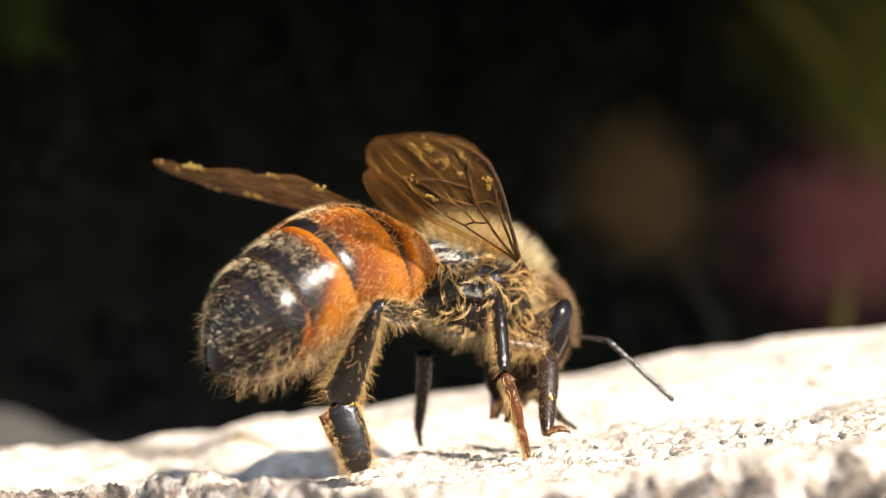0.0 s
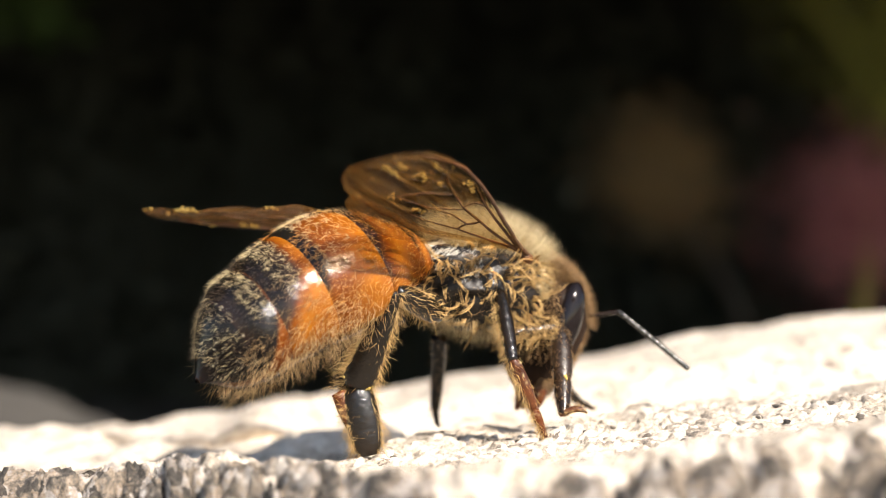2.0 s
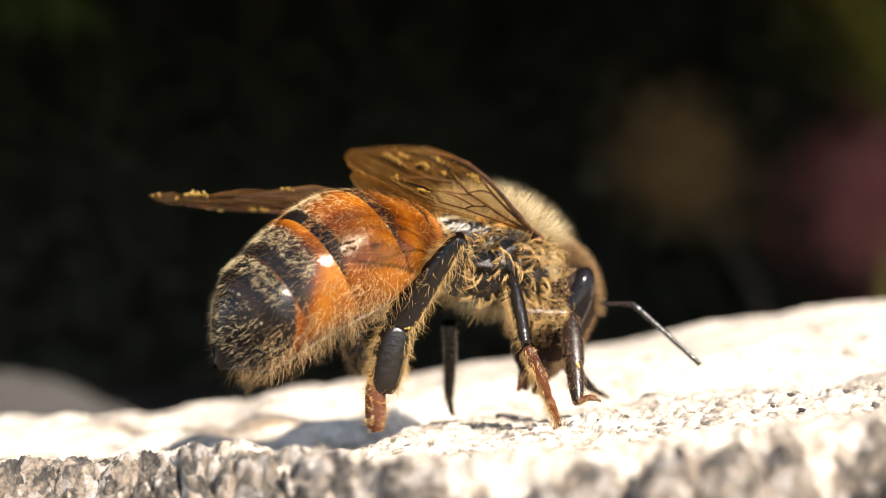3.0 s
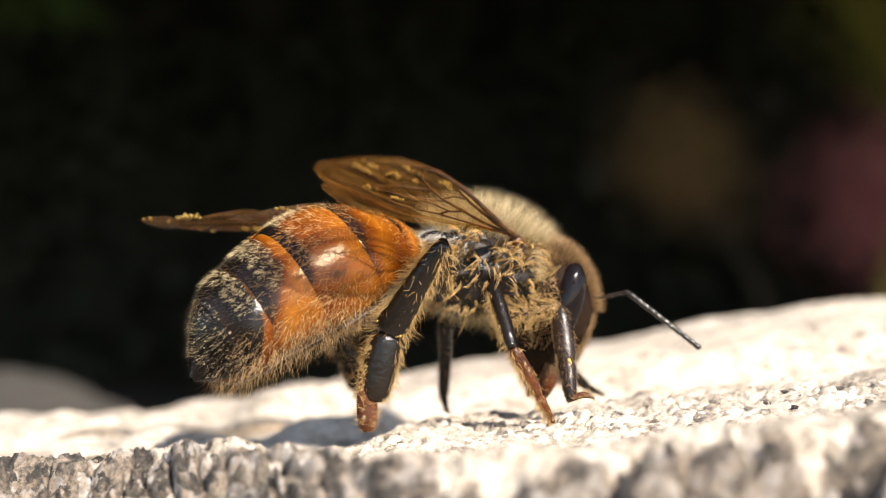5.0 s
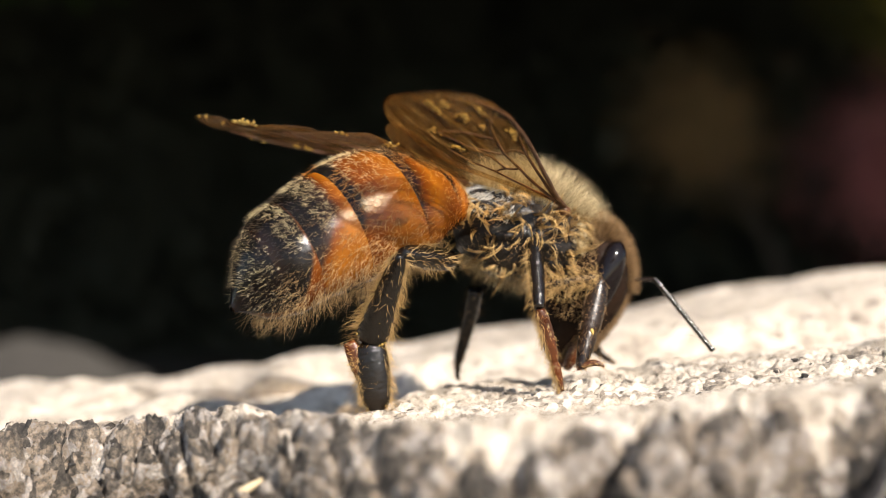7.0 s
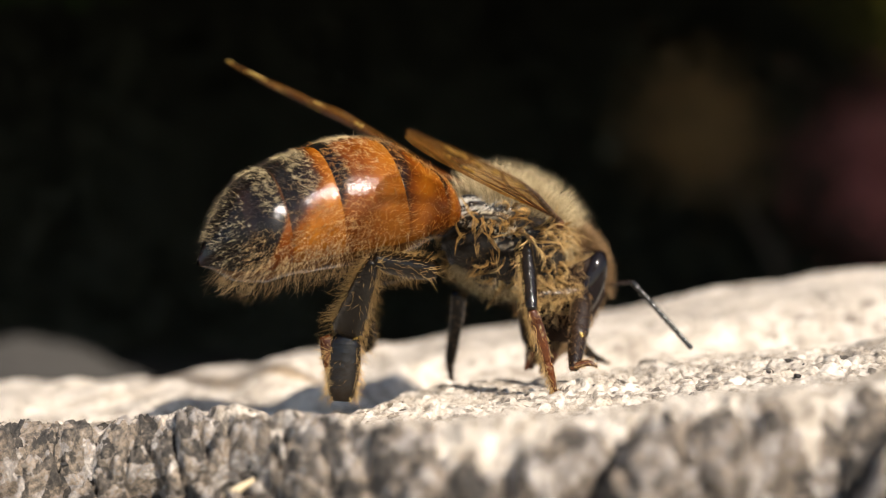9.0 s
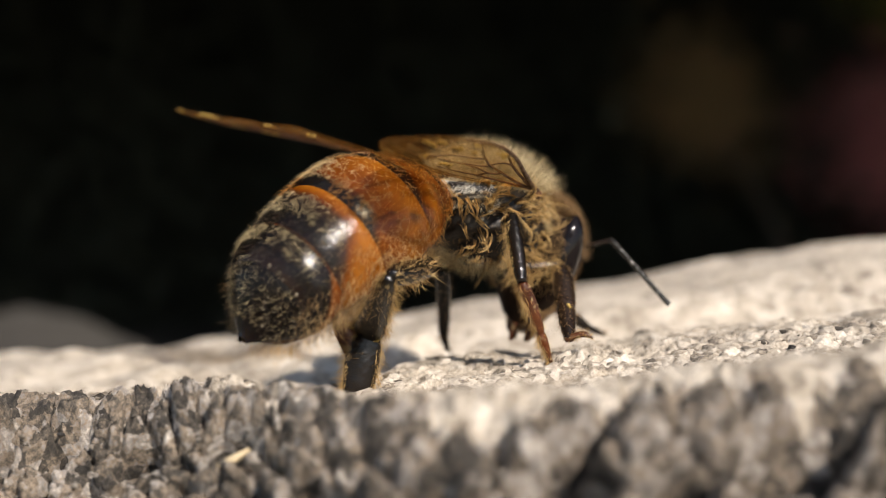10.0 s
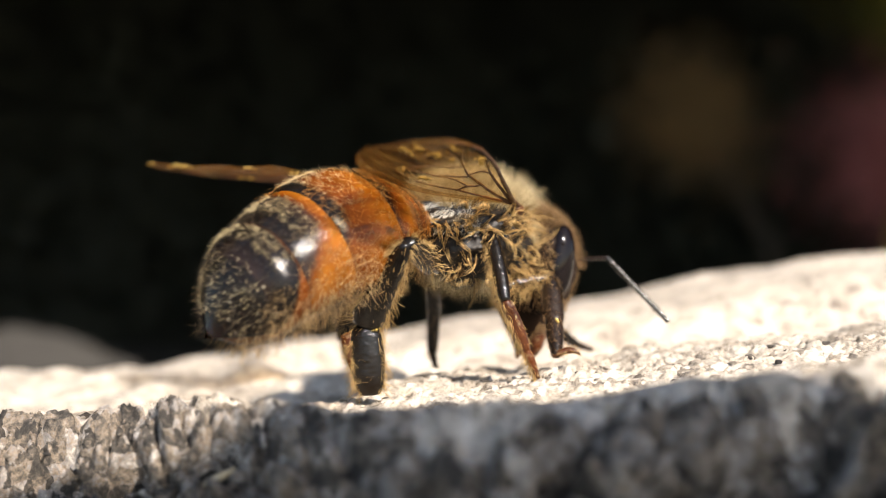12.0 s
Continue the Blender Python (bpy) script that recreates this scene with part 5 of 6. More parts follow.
    walk(near_hind_tibia, [
        (0, pose(-0.000000, 0.000000, 0.000000, 97.53, 52.21, -49.20)),
        (0.5, pose(-0.000000, -0.000000, 0.000000, 112.57, 50.37, -36.26)),
        (1, pose(0.000000, 0.000000, 0.000000, 69.59, 0.37, -56.96)),
        (1.5, pose(-0.000000, 0.000000, 0.000000, 69.72, 17.97, -50.51)),
        (2, pose(-0.000000, 0.000000, -0.000000, 63.24, 32.00, -66.64)),
        (2.5, pose(0.000000, 0.000000, -0.000000, 77.80, 24.27, -53.21)),
        (3, pose(0.000000, -0.000000, 0.000000, 23.77, -31.72, -33.84)),
        (5, pose(0.000000, 0.000000, 0.000000, 18.48, -30.22, -26.99)),
        (5.5, pose(0.000000, 0.000000, 0.000000, 60.05, 28.17, -53.65)),
        (6, pose(0.000000, -0.000000, 0.000000, 60.21, 31.50, -56.85)),
        (6.5, pose(0.000000, 0.000000, 0.000000, 79.56, 52.22, -52.35)),
        (7, pose(0.000000, 0.000000, 0.000000, 75.78, 52.60, -61.49)),
        (9, pose(-0.000000, 0.000000, 0.000000, 72.17, 56.38, -53.15)),
        (9.5, pose(-0.000000, -0.000000, 0.000000, 85.23, 62.60, -45.84)),
        (10, pose(-0.000000, 0.000000, -0.000000, 144.41, 54.46, -8.02)),
        (10.5, pose(-0.000000, 0.000000, 0.000000, 127.49, 57.83, -29.62)),
        (11, pose(-0.000000, 0.000000, 0.000000, 104.11, 41.50, -44.16)),
        (11.5, pose(0.000000, 0.000000, 0.000000, -1.42, -18.85, -11.13)),
        (12, pose(0.000000, 0.000000, 0.000000, 90.48, 34.10, -43.59)),
    ])
    walk(near_hind_basitarsus, [
        (0, pose(0.001241, -0.001438, -0.002450, 70.45, 9.33, -80.30)),
        (0.5, pose(0.001595, -0.001169, -0.002387, 80.87, 25.65, -67.17)),
        (1, pose(0.001690, -0.002599, -0.000020, 68.02, -34.21, -65.47)),
        (1.5, pose(0.001875, -0.002276, -0.000956, 62.34, -25.94, -63.35)),
        (2, pose(0.001043, -0.002413, -0.001643, 57.82, -8.22, -69.15)),
        (2.5, pose(0.001692, -0.002263, -0.001274, 69.72, -10.12, -71.60)),
        (3, pose(0.002190, -0.001468, 0.001630, 1.46, -51.57, -4.69)),
        (5, pose(0.002387, -0.001216, 0.001560, 1.02, -51.14, -4.52)),
        (5.5, pose(0.001620, -0.002201, -0.001463, 51.85, -12.51, -63.80)),
        (6, pose(0.001445, -0.002213, -0.001620, 51.99, -5.47, -68.97)),
        (6.5, pose(0.001160, -0.001503, -0.002450, 54.60, 9.02, -80.50)),
        (7, pose(0.000899, -0.001654, -0.002463, 55.71, 13.98, -84.45)),
        (9, pose(0.001029, -0.001373, -0.002582, 43.79, 15.40, -86.79)),
        (9.5, pose(0.000994, -0.001024, -0.002752, 44.73, 16.20, -87.76)),
        (10, pose(0.001784, -0.000251, -0.002522, 50.58, 45.16, -110.30)),
        (10.5, pose(0.001435, -0.000816, -0.002624, 75.27, 27.24, -89.72)),
        (11, pose(0.001666, -0.001617, -0.002054, 80.38, 8.24, -81.39)),
        (11.5, pose(0.002879, -0.000566, 0.001002, -22.02, -41.67, 19.39)),
        (12, pose(0.001859, -0.001770, -0.001738, 72.52, -4.55, -74.39)),
    ])
    walk(near_hind_tarsus, [
        (0, pose(0.001543, -0.003201, -0.002743, -71.46, 5.66, 105.28)),
        (0.5, pose(0.002252, -0.002731, -0.003201, -77.94, -8.83, 115.05)),
        (1, pose(0.002493, -0.004358, 0.001295, -63.45, 47.28, 122.40)),
        (1.5, pose(0.002789, -0.004097, 0.000035, -58.35, 38.48, 125.24)),
        (2, pose(0.001626, -0.003945, -0.001406, -55.93, 23.36, 121.55)),
        (2.5, pose(0.002348, -0.004235, -0.000904, -68.67, 24.53, 114.29)),
        (3, pose(0.004087, -0.001624, 0.004028, 12.17, 50.54, -166.75)),
        (5, pose(0.004164, -0.001356, 0.003772, 13.35, 49.85, -165.41)),
        (5.5, pose(0.002450, -0.003887, -0.001047, -48.99, 25.20, 127.55)),
        (6, pose(0.002055, -0.003799, -0.001457, -50.34, 19.85, 123.19)),
        (6.5, pose(0.001430, -0.003114, -0.002710, -55.96, 6.20, 110.42)),
        (7, pose(0.001042, -0.003132, -0.002832, -58.11, 3.00, 107.05)),
        (9, pose(0.001121, -0.003013, -0.003034, -47.02, -1.36, 107.28)),
        (9.5, pose(0.001056, -0.002618, -0.003216, -48.12, -1.93, 106.18)),
        (10, pose(0.001558, -0.000862, -0.003177, -65.87, -14.78, 91.66)),
        (10.5, pose(0.001438, -0.001512, -0.002982, -80.89, 5.46, 99.13)),
        (11, pose(0.001811, -0.002579, -0.002195, -82.41, 18.55, 103.94)),
        (11.5, pose(0.005067, 0.000204, 0.003067, 29.85, 36.88, -147.71)),
        (12, pose(0.002342, -0.003497, -0.001595, -72.17, 21.53, 111.39)),
    ])
    walk(near_middle_leg, [
        (0, pose(-0.000224, -0.001841, -0.000406, 31.53, 52.49, -98.17)),
        (0.5, pose(-0.000272, -0.001956, -0.000338, 19.33, 55.21, -115.18)),
        (1, pose(-0.000283, -0.001863, -0.000147, 32.52, 52.37, -100.71)),
        (1.5, pose(-0.000334, -0.001817, -0.000174, 27.22, 53.38, -104.69)),
        (2, pose(-0.000193, -0.001773, -0.000451, 31.00, 52.04, -93.15)),
        (2.5, pose(-0.000154, -0.001805, -0.000562, 37.96, 49.84, -88.44)),
        (3, pose(-0.000070, -0.001822, -0.000554, 39.11, 49.64, -85.60)),
        (5, pose(0.000024, -0.001724, -0.000577, 38.90, 49.41, -74.63)),
        (5.5, pose(-0.000015, -0.001713, -0.000403, 34.65, 50.97, -77.89)),
        (6, pose(-0.000001, -0.001717, -0.000335, 27.19, 53.08, -83.79)),
        (6.5, pose(0.000070, -0.001749, -0.000322, 33.65, 51.35, -79.78)),
        (7, pose(-0.000017, -0.001713, -0.000346, 31.24, 52.37, -80.47)),
        (9, pose(-0.000463, -0.001688, -0.000109, 32.23, 51.91, -98.48)),
        (9.5, pose(-0.000478, -0.001687, -0.000121, 33.93, 51.22, -97.95)),
        (10, pose(-0.000544, -0.001758, -0.000004, 29.72, 52.69, -109.08)),
        (10.5, pose(-0.000631, -0.001675, -0.000228, 29.13, 52.57, -109.63)),
        (11, pose(-0.000599, -0.001687, -0.000377, 35.16, 50.74, -103.77)),
        (11.5, pose(-0.000286, -0.001926, -0.000547, 18.81, 54.91, -114.93)),
        (12, pose(-0.000524, -0.001699, -0.000040, 23.36, 54.08, -109.72)),
    ])
    walk(near_middle_tibia, [
        (0, pose(0.002437, 0.000071, -0.000189, 11.03, 42.45, 20.08)),
        (0.5, pose(0.002393, 0.000055, -0.000142, 11.55, 42.80, 20.99)),
        (1, pose(0.002533, 0.000101, -0.000280, 10.18, 41.69, 18.64)),
        (1.5, pose(0.002391, 0.000055, -0.000154, 10.89, 43.12, 19.64)),
        (2, pose(0.002298, 0.000025, -0.000063, 12.52, 43.93, 22.43)),
        (2.5, pose(0.002358, 0.000043, -0.000127, 10.58, 43.66, 18.97)),
        (3, pose(0.002410, 0.000060, -0.000172, 10.48, 42.99, 18.94)),
        (5, pose(0.002342, 0.000036, -0.000112, 10.13, 43.98, 18.11)),
        (5.5, pose(0.002335, 0.000034, -0.000104, 10.22, 44.04, 18.26)),
        (6, pose(0.002301, 0.000022, -0.000066, 10.68, 44.37, 19.05)),
        (6.5, pose(0.002310, 0.000024, -0.000070, 10.95, 44.14, 19.60)),
        (7, pose(0.002368, 0.000044, -0.000123, 10.80, 43.35, 19.50)),
        (9, pose(0.002325, 0.000028, -0.000082, 10.84, 43.92, 19.47)),
        (9.5, pose(0.002298, 0.000019, -0.000058, 10.73, 44.37, 19.17)),
        (10, pose(0.002353, 0.000037, -0.000112, 10.16, 43.73, 18.26)),
        (10.5, pose(0.002291, 0.000023, -0.000055, 12.95, 43.84, 23.23)),
        (11, pose(0.002309, 0.000022, -0.000076, 9.28, 44.58, 16.51)),
        (11.5, pose(0.002287, 0.000044, -0.000049, 23.42, 38.29, 44.61)),
        (12, pose(0.002323, 0.000026, -0.000084, 9.95, 44.20, 17.80)),
    ])
    walk(near_fore_leg, [
        (0, pose(0.002255, -0.001780, -0.001296, -88.76, 9.49, 153.34)),
        (0.5, pose(0.002038, -0.001863, -0.001502, -89.74, 1.99, 146.16)),
        (1, pose(0.002181, -0.001807, -0.001332, -88.72, 8.47, 151.10)),
        (1.5, pose(0.002123, -0.001710, -0.001271, -87.85, 11.55, 153.51)),
        (2, pose(0.002260, -0.001612, -0.001089, -87.60, 17.60, 159.39)),
        (2.5, pose(0.002269, -0.001696, -0.001206, -88.71, 12.98, 156.49)),
        (3, pose(0.002339, -0.001695, -0.001167, -88.82, 13.83, 157.55)),
        (5, pose(0.002301, -0.001566, -0.000963, -90.84, 21.68, 161.61)),
        (5.5, pose(0.002271, -0.001529, -0.000883, -90.52, 24.89, 162.63)),
        (6, pose(0.002258, -0.001533, -0.000899, -90.64, 24.53, 162.33)),
        (6.5, pose(0.002375, -0.001484, -0.000734, -88.74, 28.17, 165.42)),
        (7, pose(0.002414, -0.001539, -0.000821, -90.02, 24.83, 163.83)),
        (9, pose(0.002309, -0.001578, -0.000995, -84.22, 20.46, 161.27)),
        (9.5, pose(0.002282, -0.001561, -0.000994, -83.71, 20.88, 161.55)),
        (10, pose(0.002085, -0.001721, -0.001239, -86.32, 13.10, 152.35)),
        (10.5, pose(0.001997, -0.001734, -0.001317, -87.52, 10.43, 149.97)),
        (11, pose(0.001976, -0.001797, -0.001416, -89.01, 5.95, 147.06)),
        (11.5, pose(0.002154, -0.001816, -0.001312, -88.22, 9.38, 150.28)),
        (12, pose(0.002033, -0.001628, -0.001227, -86.43, 14.48, 155.01)),
    ])
    walk(near_fore_tibia, [
        (0, pose(-0.000000, 0.000000, 0.000000, 8.86, -33.72, 85.86)),
        (0.5, pose(0.000000, -0.000000, 0.000000, 9.38, -37.94, 88.92)),
        (1, pose(-0.000000, 0.000000, 0.000000, 10.60, -37.23, 91.92)),
        (1.5, pose(0.000000, 0.000000, 0.000000, 12.93, -36.13, 80.91)),
        (2, pose(0.000000, -0.000000, 0.000000, 8.52, -29.37, 76.40)),
        (2.5, pose(-0.000000, 0.000000, -0.000000, 6.47, -30.20, 89.36)),
        (3, pose(0.000000, 0.000000, 0.000000, 5.45, -28.83, 89.66)),
        (5, pose(0.000000, 0.000000, 0.000000, -2.21, -19.45, 82.26)),
        (5.5, pose(-0.000000, 0.000000, 0.000000, -1.16, -20.03, 74.67)),
        (6, pose(0.000000, 0.000000, 0.000000, -1.39, -20.09, 68.56)),
        (6.5, pose(-0.000000, 0.000000, -0.000000, 2.36, -21.56, 67.94)),
        (7, pose(0.000000, 0.000000, 0.000000, -0.04, -20.38, 66.67)),
        (9, pose(0.000000, 0.000000, 0.000000, 17.49, -34.03, 62.30)),
        (9.5, pose(-0.000000, 0.000000, 0.000000, 19.05, -35.10, 63.68)),
        (10, pose(0.000000, -0.000000, 0.000000, 20.93, -41.89, 74.31)),
        (10.5, pose(-0.000000, 0.000000, 0.000000, 17.80, -41.52, 80.83)),
        (11, pose(0.000000, 0.000000, 0.000000, 12.15, -40.24, 91.99)),
        (11.5, pose(0.000000, -0.000000, 0.000000, 13.87, -40.52, 90.26)),
        (12, pose(0.000000, -0.000000, 0.000000, 16.43, -35.67, 68.52)),
    ])
    walk(near_fore_tarsus, [
        (0, pose(0.000171, 0.002364, 0.001582, -93.18, -18.37, -165.76)),
        (0.5, pose(0.000043, 0.002247, 0.001752, -93.72, -18.27, -161.55)),
        (1, pose(-0.000076, 0.002268, 0.001724, -92.87, -19.61, -169.82)),
        (1.5, pose(0.000364, 0.002273, 0.001680, -91.89, -21.63, -177.00)),
        (2, pose(0.000584, 0.002414, 0.001398, -91.28, -18.75, 179.58)),
        (2.5, pose(0.000028, 0.002463, 0.001433, -91.78, -16.81, -175.59)),
        (3, pose(0.000015, 0.002497, 0.001374, -92.01, -15.97, -172.13)),
        (5, pose(0.000362, 0.002663, 0.000949, -91.58, -9.14, 173.45)),
        (5.5, pose(0.000708, 0.002582, 0.000976, -91.57, -10.13, 168.49)),
        (6, pose(0.000979, 0.002491, 0.000979, -91.65, -9.86, 167.61)),
        (6.5, pose(0.000995, 0.002457, 0.001047, -91.05, -13.57, 173.08)),
        (7, pose(0.001058, 0.002453, 0.000993, -91.34, -11.19, 178.51)),
        (9, pose(0.001098, 0.002091, 0.001595, -91.88, -26.33, -177.95)),
        (9.5, pose(0.001034, 0.002090, 0.001639, -91.05, -27.24, 178.98)),
        (10, pose(0.000574, 0.002043, 0.001903, -92.38, -26.63, -176.17)),
        (10.5, pose(0.000340, 0.002107, 0.001889, -91.37, -24.48, -179.87)),
        (11, pose(-0.000076, 0.002174, 0.001841, -91.74, -20.61, -177.57)),
        (11.5, pose(-0.000010, 0.002166, 0.001852, -93.18, -21.72, -170.18)),
        (12, pose(0.000848, 0.002155, 0.001662, -90.10, -24.74, 174.81)),
    ])
    walk(far_middle_leg, [
        (0, pose(0.001694, 0.002234, -0.005408, -149.49, -57.87, -150.65)),
        (0.5, pose(0.001680, 0.002251, -0.005333, -157.89, -57.42, -150.15)),
        (1, pose(0.001871, 0.002094, -0.005031, -147.07, -54.28, -155.23)),
        (1.5, pose(0.001497, 0.002379, -0.004795, -157.92, -54.44, -145.38)),
        (2, pose(0.001163, 0.002555, -0.004957, -158.41, -57.38, -136.93)),
        (2.5, pose(0.001510, 0.002364, -0.005028, -148.93, -56.20, -145.84)),
        (3, pose(0.001605, 0.002322, -0.005256, -144.99, -57.20, -147.86)),
        (5, pose(0.000677, 0.002719, -0.004901, -158.97, -59.24, -124.41)),
        (5.5, pose(0.000423, 0.002792, -0.004745, -167.09, -58.92, -117.24)),
        (6, pose(0.000094, 0.002887, -0.004721, -178.42, -59.21, -107.48)),
        (6.5, pose(0.000667, 0.002725, -0.005024, -160.77, -60.11, -124.07)),
        (7, pose(0.000465, 0.002780, -0.005278, -166.14, -62.43, -118.46)),
        (9, pose(0.001440, 0.002409, -0.004950, -157.28, -55.96, -144.01)),
        (9.5, pose(0.001485, 0.002381, -0.004783, -156.42, -54.45, -145.17)),
        (10, pose(0.001793, 0.002159, -0.004669, -155.54, -51.84, -153.18)),
        (10.5, pose(0.001695, 0.002251, -0.004432, -158.52, -50.19, -150.32)),
        (11, pose(0.001721, 0.002220, -0.004452, -156.08, -50.29, -151.22)),
        (11.5, pose(0.002009, 0.001966, -0.004924, -145.73, -52.65, -158.94)),
        (12, pose(0.001196, 0.002634, -0.004440, -171.10, -52.23, -136.06)),
    ])
    walk(far_hind_leg, [
        (0, pose(-0.002603, 0.003214, -0.002600, 102.72, -24.77, -62.44)),
        (0.5, pose(-0.002058, 0.003401, -0.002600, 106.51, -24.92, -76.37)),
        (1, pose(-0.002352, 0.003317, -0.002600, 104.43, -24.85, -68.98)),
        (1.5, pose(-0.002381, 0.003307, -0.002600, 104.23, -24.84, -68.25)),
        (2, pose(-0.002985, 0.002986, -0.002600, 100.17, -24.62, -51.79)),
        (2.5, pose(-0.002937, 0.003020, -0.002600, 100.49, -24.64, -53.19)),
        (3, pose(-0.003054, 0.002933, -0.002600, 99.70, -24.59, -49.70)),
        (5, pose(-0.003613, 0.002294, -0.002600, 95.59, -24.39, -29.46)),
        (5.5, pose(-0.003613, 0.002294, -0.002600, 95.59, -24.39, -29.46)),
        (6, pose(-0.003613, 0.002294, -0.002600, 95.59, -24.39, -29.46)),
        (6.5, pose(-0.003569, 0.002365, -0.002600, 95.96, -24.40, -31.43)),
        (7, pose(-0.003613, 0.002294, -0.002600, 95.59, -24.39, -29.46)),
        (9, pose(-0.002549, 0.003239, -0.002600, 103.09, -24.79, -63.88)),
        (9.5, pose(-0.002493, 0.003263, -0.002600, 103.46, -24.80, -65.33)),
        (10, pose(-0.001875, 0.003434, -0.002600, 107.86, -24.96, -80.87)),
        (10.5, pose(-0.001875, 0.003434, -0.002600, 107.86, -24.96, -80.87)),
        (11, pose(-0.001967, 0.003419, -0.002600, 107.17, -24.94, -78.62)),
        (11.5, pose(-0.002118, 0.003387, -0.002600, 106.08, -24.91, -74.88)),
        (12, pose(-0.002236, 0.003355, -0.002600, 105.24, -24.88, -71.92)),
    ])
    walk(far_hind_tibia, [
        (0, pose(-0.000000, 0.000000, 0.000000, -26.54, 15.85, -101.70)),
        (0.5, pose(0.000000, -0.000000, 0.000000, -31.31, 11.83, -112.13)),
        (1, pose(-0.000000, -0.000000, -0.000000, -30.14, 19.31, -101.73)),
        (1.5, pose(0.000000, -0.000000, 0.000000, -30.00, 20.96, -107.88)),
        (2, pose(-0.000000, -0.000000, 0.000000, -22.72, 21.55, -100.90)),
        (2.5, pose(-0.000000, -0.000000, 0.000000, -23.39, 21.91, -95.83)),
        (3, pose(-0.000000, 0.000000, 0.000000, -21.47, 19.61, -93.77)),
        (5, pose(-0.000000, 0.000000, 0.000000, -13.35, 24.68, -92.12)),
        (5.5, pose(0.000000, -0.000000, -0.000000, -13.62, 26.82, -95.61)),
        (6, pose(0.000000, 0.000000, 0.000000, -13.61, 27.40, -102.71)),
        (6.5, pose(0.000000, 0.000000, 0.000000, -13.87, 21.39, -95.70)),
        (7, pose(0.000000, -0.000000, 0.000000, -12.80, 19.05, -99.24)),
        (9, pose(0.000000, -0.000000, 0.000000, -27.30, 17.41, -105.75)),
        (9.5, pose(0.000000, -0.000000, 0.000000, -28.38, 19.42, -105.61)),
        (10, pose(-0.000000, 0.000000, 0.000000, -34.68, 17.51, -113.11)),
        (10.5, pose(0.000000, -0.000000, 0.000000, -36.31, 23.09, -115.83)),
        (11, pose(0.000000, 0.000000, 0.000000, -36.67, 26.33, -112.02)),
        (11.5, pose(0.000000, 0.000000, 0.000000, -32.78, 18.95, -103.45)),
        (12, pose(0.000000, -0.000000, 0.000000, -31.31, 23.29, -120.07)),
    ])
    walk(far_fore_leg, [
        (0, pose(0.005854, -0.000101, -0.003458, -98.69, -21.96, 168.10)),
        (0.5, pose(0.005600, -0.000655, -0.003677, -99.62, -24.57, 160.94)),
        (1, pose(0.006006, -0.000575, -0.003503, -97.86, -21.35, 163.27)),
        (1.5, pose(0.005721, -0.000317, -0.003590, -99.37, -23.63, 165.24)),
        (2, pose(0.005687, 0.000553, -0.003514, -100.21, -23.65, 175.68)),
        (2.5, pose(0.006007, 0.000303, -0.003586, -99.07, -22.87, 173.07)),
        (3, pose(0.006060, 0.000466, -0.003452, -98.54, -21.41, 174.99)),
        (5, pose(0.005576, 0.001719, -0.003653, -102.04, -25.32, -169.63)),
        (5.5, pose(0.005356, 0.001783, -0.003650, -103.18, -26.32, -168.28)),
        (6, pose(0.005049, 0.001871, -0.003735, -105.51, -28.80, -166.18)),
        (6.5, pose(0.005387, 0.001678, -0.003241, -100.95, -21.78, -169.71)),
        (7, pose(0.005142, 0.001844, -0.003328, -102.73, -23.76, -166.85)),
        (9, pose(0.005575, 0.000015, -0.003021, -97.90, -18.43, 168.81)),
        (9.5, pose(0.005647, -0.000110, -0.003043, -97.64, -18.32, 167.48)),
        (10, pose(0.005649, -0.000949, -0.003248, -97.48, -19.59, 157.88)),
        (10.5, pose(0.005643, -0.000943, -0.003557, -98.63, -22.76, 157.91)),
        (11, pose(0.005755, -0.000919, -0.003798, -99.13, -24.69, 158.66)),
        (11.5, pose(0.005989, -0.000907, -0.003353, -97.03, -19.57, 159.72)),
        (12, pose(0.005391, -0.000248, -0.003631, -100.91, -25.63, 165.03)),
    ])
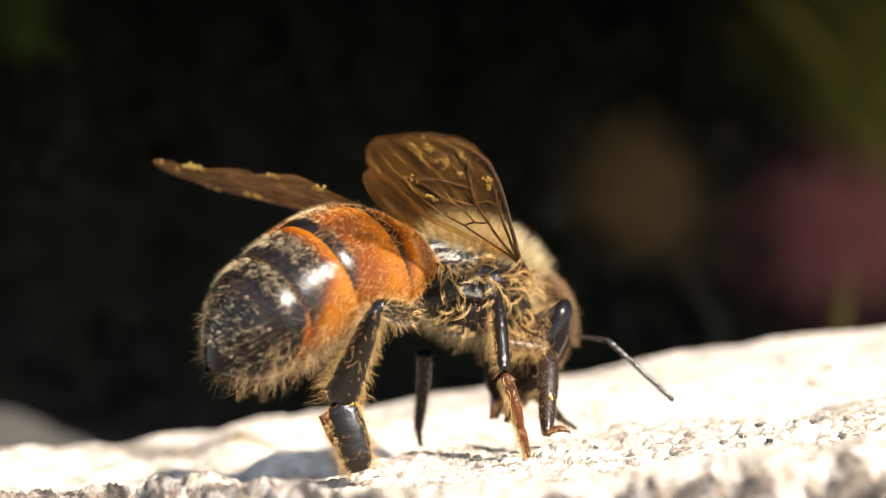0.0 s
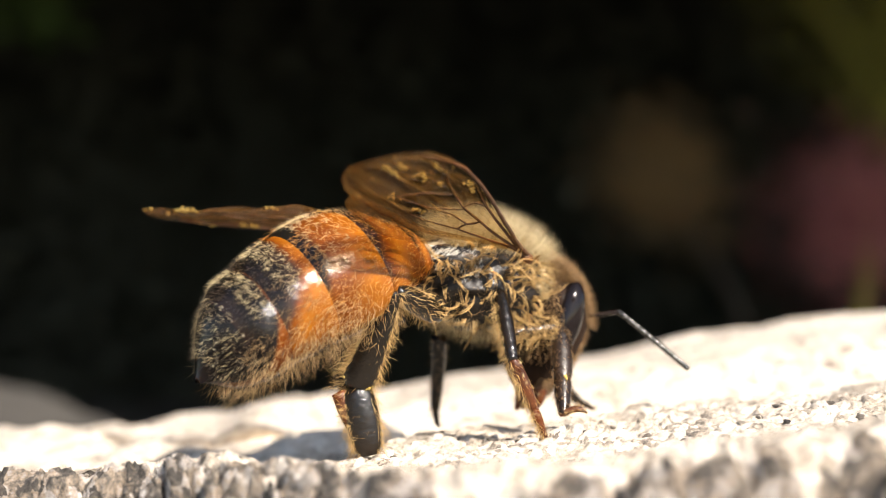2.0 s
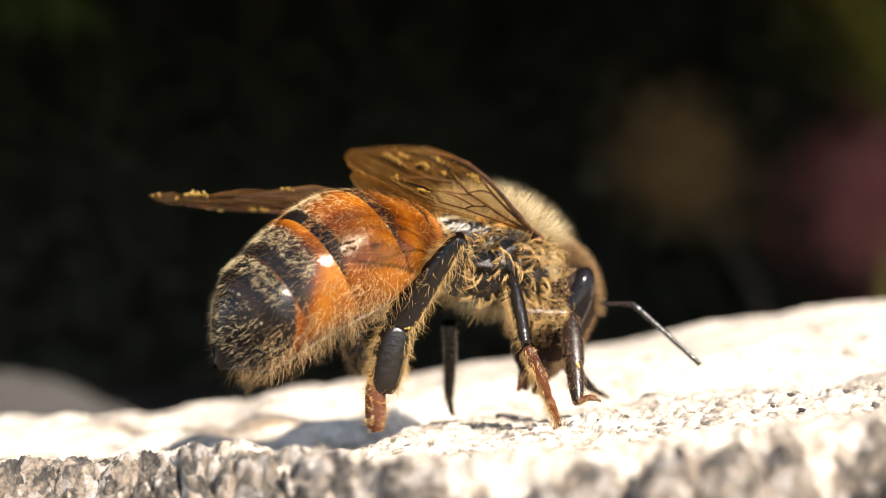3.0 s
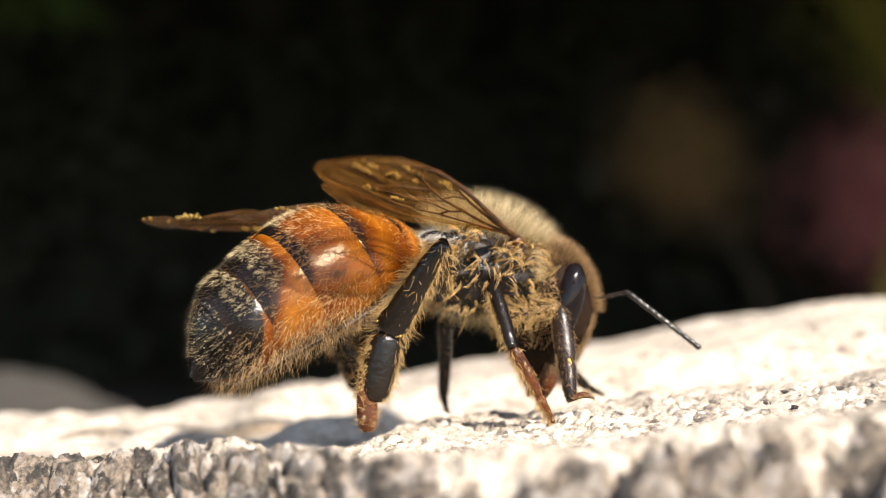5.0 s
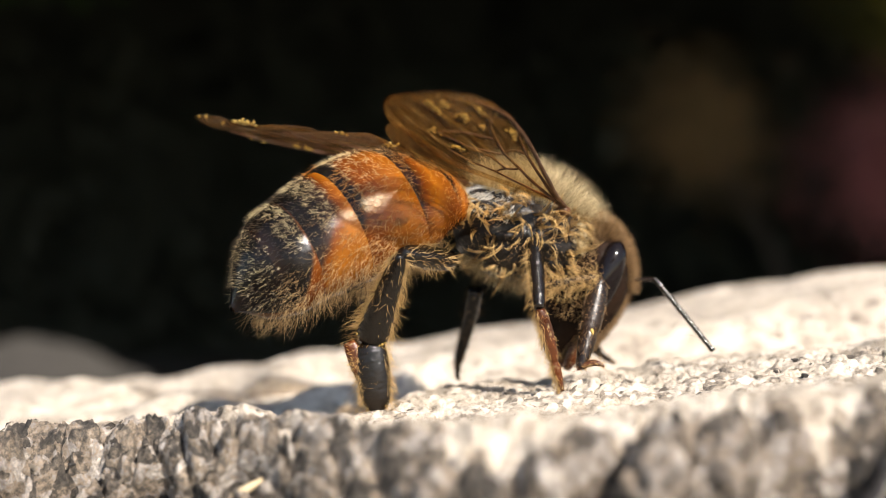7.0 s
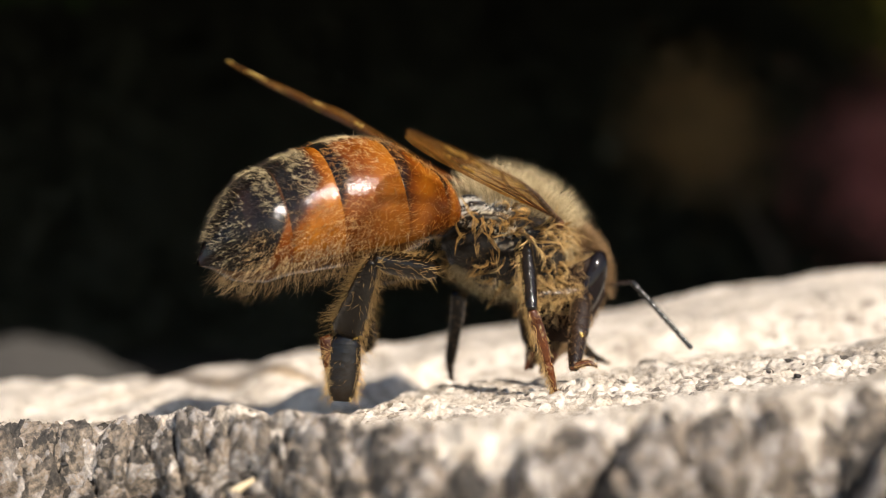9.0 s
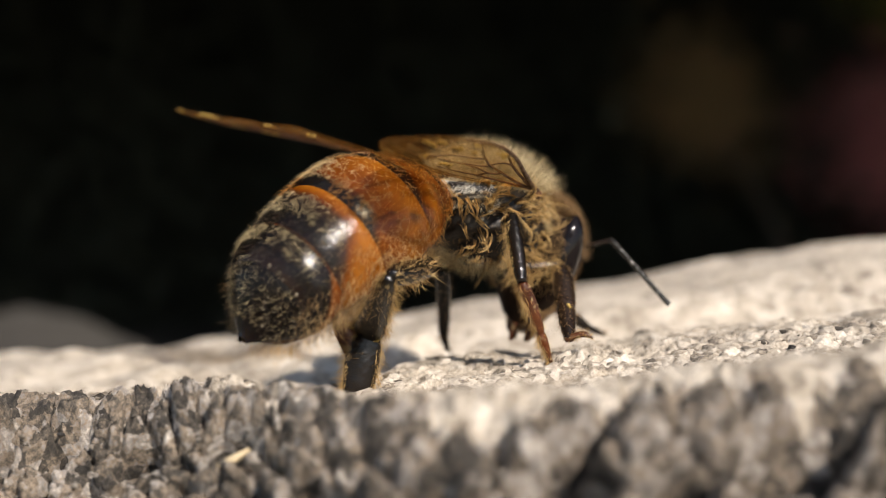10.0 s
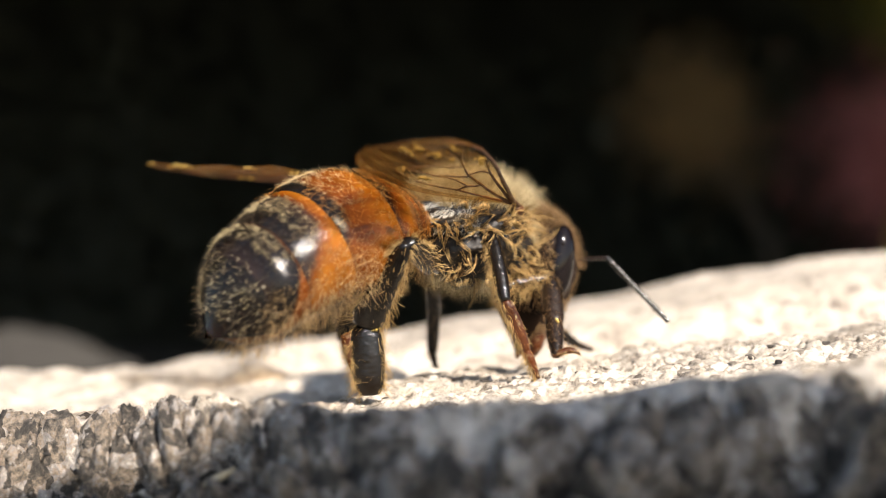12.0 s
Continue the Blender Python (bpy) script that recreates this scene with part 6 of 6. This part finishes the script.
    walk(antenna, [
        (0, pose(0.004413, -0.001893, -0.000449, 91.70, -10.18, -43.65)),
        (0.5, pose(0.004113, -0.001878, -0.000493, 91.94, -9.93, -52.35)),
        (1, pose(0.004202, -0.001842, -0.000125, 94.49, -24.15, -48.36)),
        (1.5, pose(0.004088, -0.001745, -0.000373, 93.50, -16.38, -49.36)),
        (2, pose(0.004297, -0.001665, -0.000273, 93.80, -19.37, -39.83)),
        (2.5, pose(0.004330, -0.001702, -0.000321, 93.19, -16.82, -40.16)),
        (3, pose(0.004472, -0.001728, -0.000341, 92.54, -14.68, -37.32)),
        (5, pose(0.004472, -0.001443, -0.000248, 93.84, -19.99, -27.25)),
        (5.5, pose(0.004465, -0.001441, -0.000366, 93.00, -15.36, -27.31)),
        (6, pose(0.004382, -0.001417, -0.000448, 92.67, -12.71, -28.11)),
        (6.5, pose(0.004341, -0.001429, -0.000329, 93.94, -18.41, -29.55)),
        (7, pose(0.004218, -0.001370, -0.000392, 94.28, -17.53, -30.07)),
        (9, pose(0.004079, -0.001684, -0.000279, 94.73, -21.33, -47.68)),
        (9.5, pose(0.004064, -0.001690, -0.000273, 94.83, -21.70, -48.50)),
        (10, pose(0.004051, -0.001888, -0.000172, 94.55, -23.36, -54.85)),
        (10.5, pose(0.003946, -0.001789, -0.000121, 96.07, -27.94, -56.29)),
        (11, pose(0.004218, -0.002008, -0.000210, 93.26, -19.20, -52.20)),
        (11.5, pose(0.004207, -0.001936, -0.000238, 93.37, -18.96, -50.77)),
        (12, pose(0.004204, -0.001888, -0.000568, 91.19, -6.38, -49.57)),
    ])
    walk(flagellum, [
        (0, pose(0.000000, 0.000000, -0.000000, -5.71, -5.23, -36.56)),
        (0.5, pose(-0.000000, 0.000000, 0.000000, -6.46, -3.58, -35.40)),
        (1, pose(0.000000, 0.000000, 0.000000, -7.34, -5.24, -46.64)),
        (1.5, pose(-0.000000, -0.000000, -0.000000, -8.76, -4.08, -47.08)),
        (2, pose(0.000000, -0.000000, 0.000000, -8.14, -5.49, -48.20)),
        (2.5, pose(0.000000, -0.000000, 0.000000, -7.49, -4.89, -44.71)),
        (3, pose(0.000000, 0.000000, -0.000000, -6.58, -5.11, -42.14)),
        (5, pose(-0.000000, 0.000000, 0.000000, -8.10, -5.30, -49.49)),
        (5.5, pose(0.000000, -0.000000, 0.000000, -8.23, -4.83, -48.47)),
        (6, pose(0.000000, -0.000000, -0.000000, -8.69, -4.05, -46.84)),
        (6.5, pose(0.000000, 0.000000, 0.000000, -9.34, -4.43, -51.89)),
        (7, pose(0.000000, 0.000000, 0.000000, -10.69, -3.41, -52.31)),
        (9, pose(0.000000, 0.000000, 0.000000, -9.91, -9.67, -52.99)),
        (9.5, pose(0.000000, 0.000000, 0.000000, -10.38, -14.17, -54.41)),
        (10, pose(0.000000, 0.000000, 0.000000, -9.58, -14.09, -60.57)),
        (10.5, pose(0.000000, -0.000000, 0.000000, -10.54, -15.56, -60.97)),
        (11, pose(0.000000, 0.000000, 0.000000, -7.60, -4.51, -53.92)),
        (11.5, pose(0.000000, 0.000000, 0.000000, -7.60, -4.14, -50.55)),
        (12, pose(0.000000, 0.000000, 0.000000, -8.08, -3.58, -49.33)),
    ])
    # the added leaf swings in and out to time the passing shadow
    walk(shade_sprig, [
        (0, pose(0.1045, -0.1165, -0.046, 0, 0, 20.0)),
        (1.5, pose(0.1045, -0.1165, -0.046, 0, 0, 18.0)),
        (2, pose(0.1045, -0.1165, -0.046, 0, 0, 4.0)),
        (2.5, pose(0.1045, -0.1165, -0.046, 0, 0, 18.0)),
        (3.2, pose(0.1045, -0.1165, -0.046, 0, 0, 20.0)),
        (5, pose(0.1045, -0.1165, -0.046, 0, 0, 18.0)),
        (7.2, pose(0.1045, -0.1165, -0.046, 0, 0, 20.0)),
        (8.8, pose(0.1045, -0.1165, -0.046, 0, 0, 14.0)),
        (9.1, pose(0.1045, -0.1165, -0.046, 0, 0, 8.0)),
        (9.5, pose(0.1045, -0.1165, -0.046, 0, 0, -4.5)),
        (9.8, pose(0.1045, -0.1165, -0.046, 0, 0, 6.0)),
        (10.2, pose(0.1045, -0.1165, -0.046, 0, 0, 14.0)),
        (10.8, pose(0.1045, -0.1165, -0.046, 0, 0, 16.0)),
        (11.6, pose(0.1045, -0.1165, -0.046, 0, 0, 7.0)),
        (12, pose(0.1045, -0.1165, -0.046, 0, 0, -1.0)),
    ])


motions()
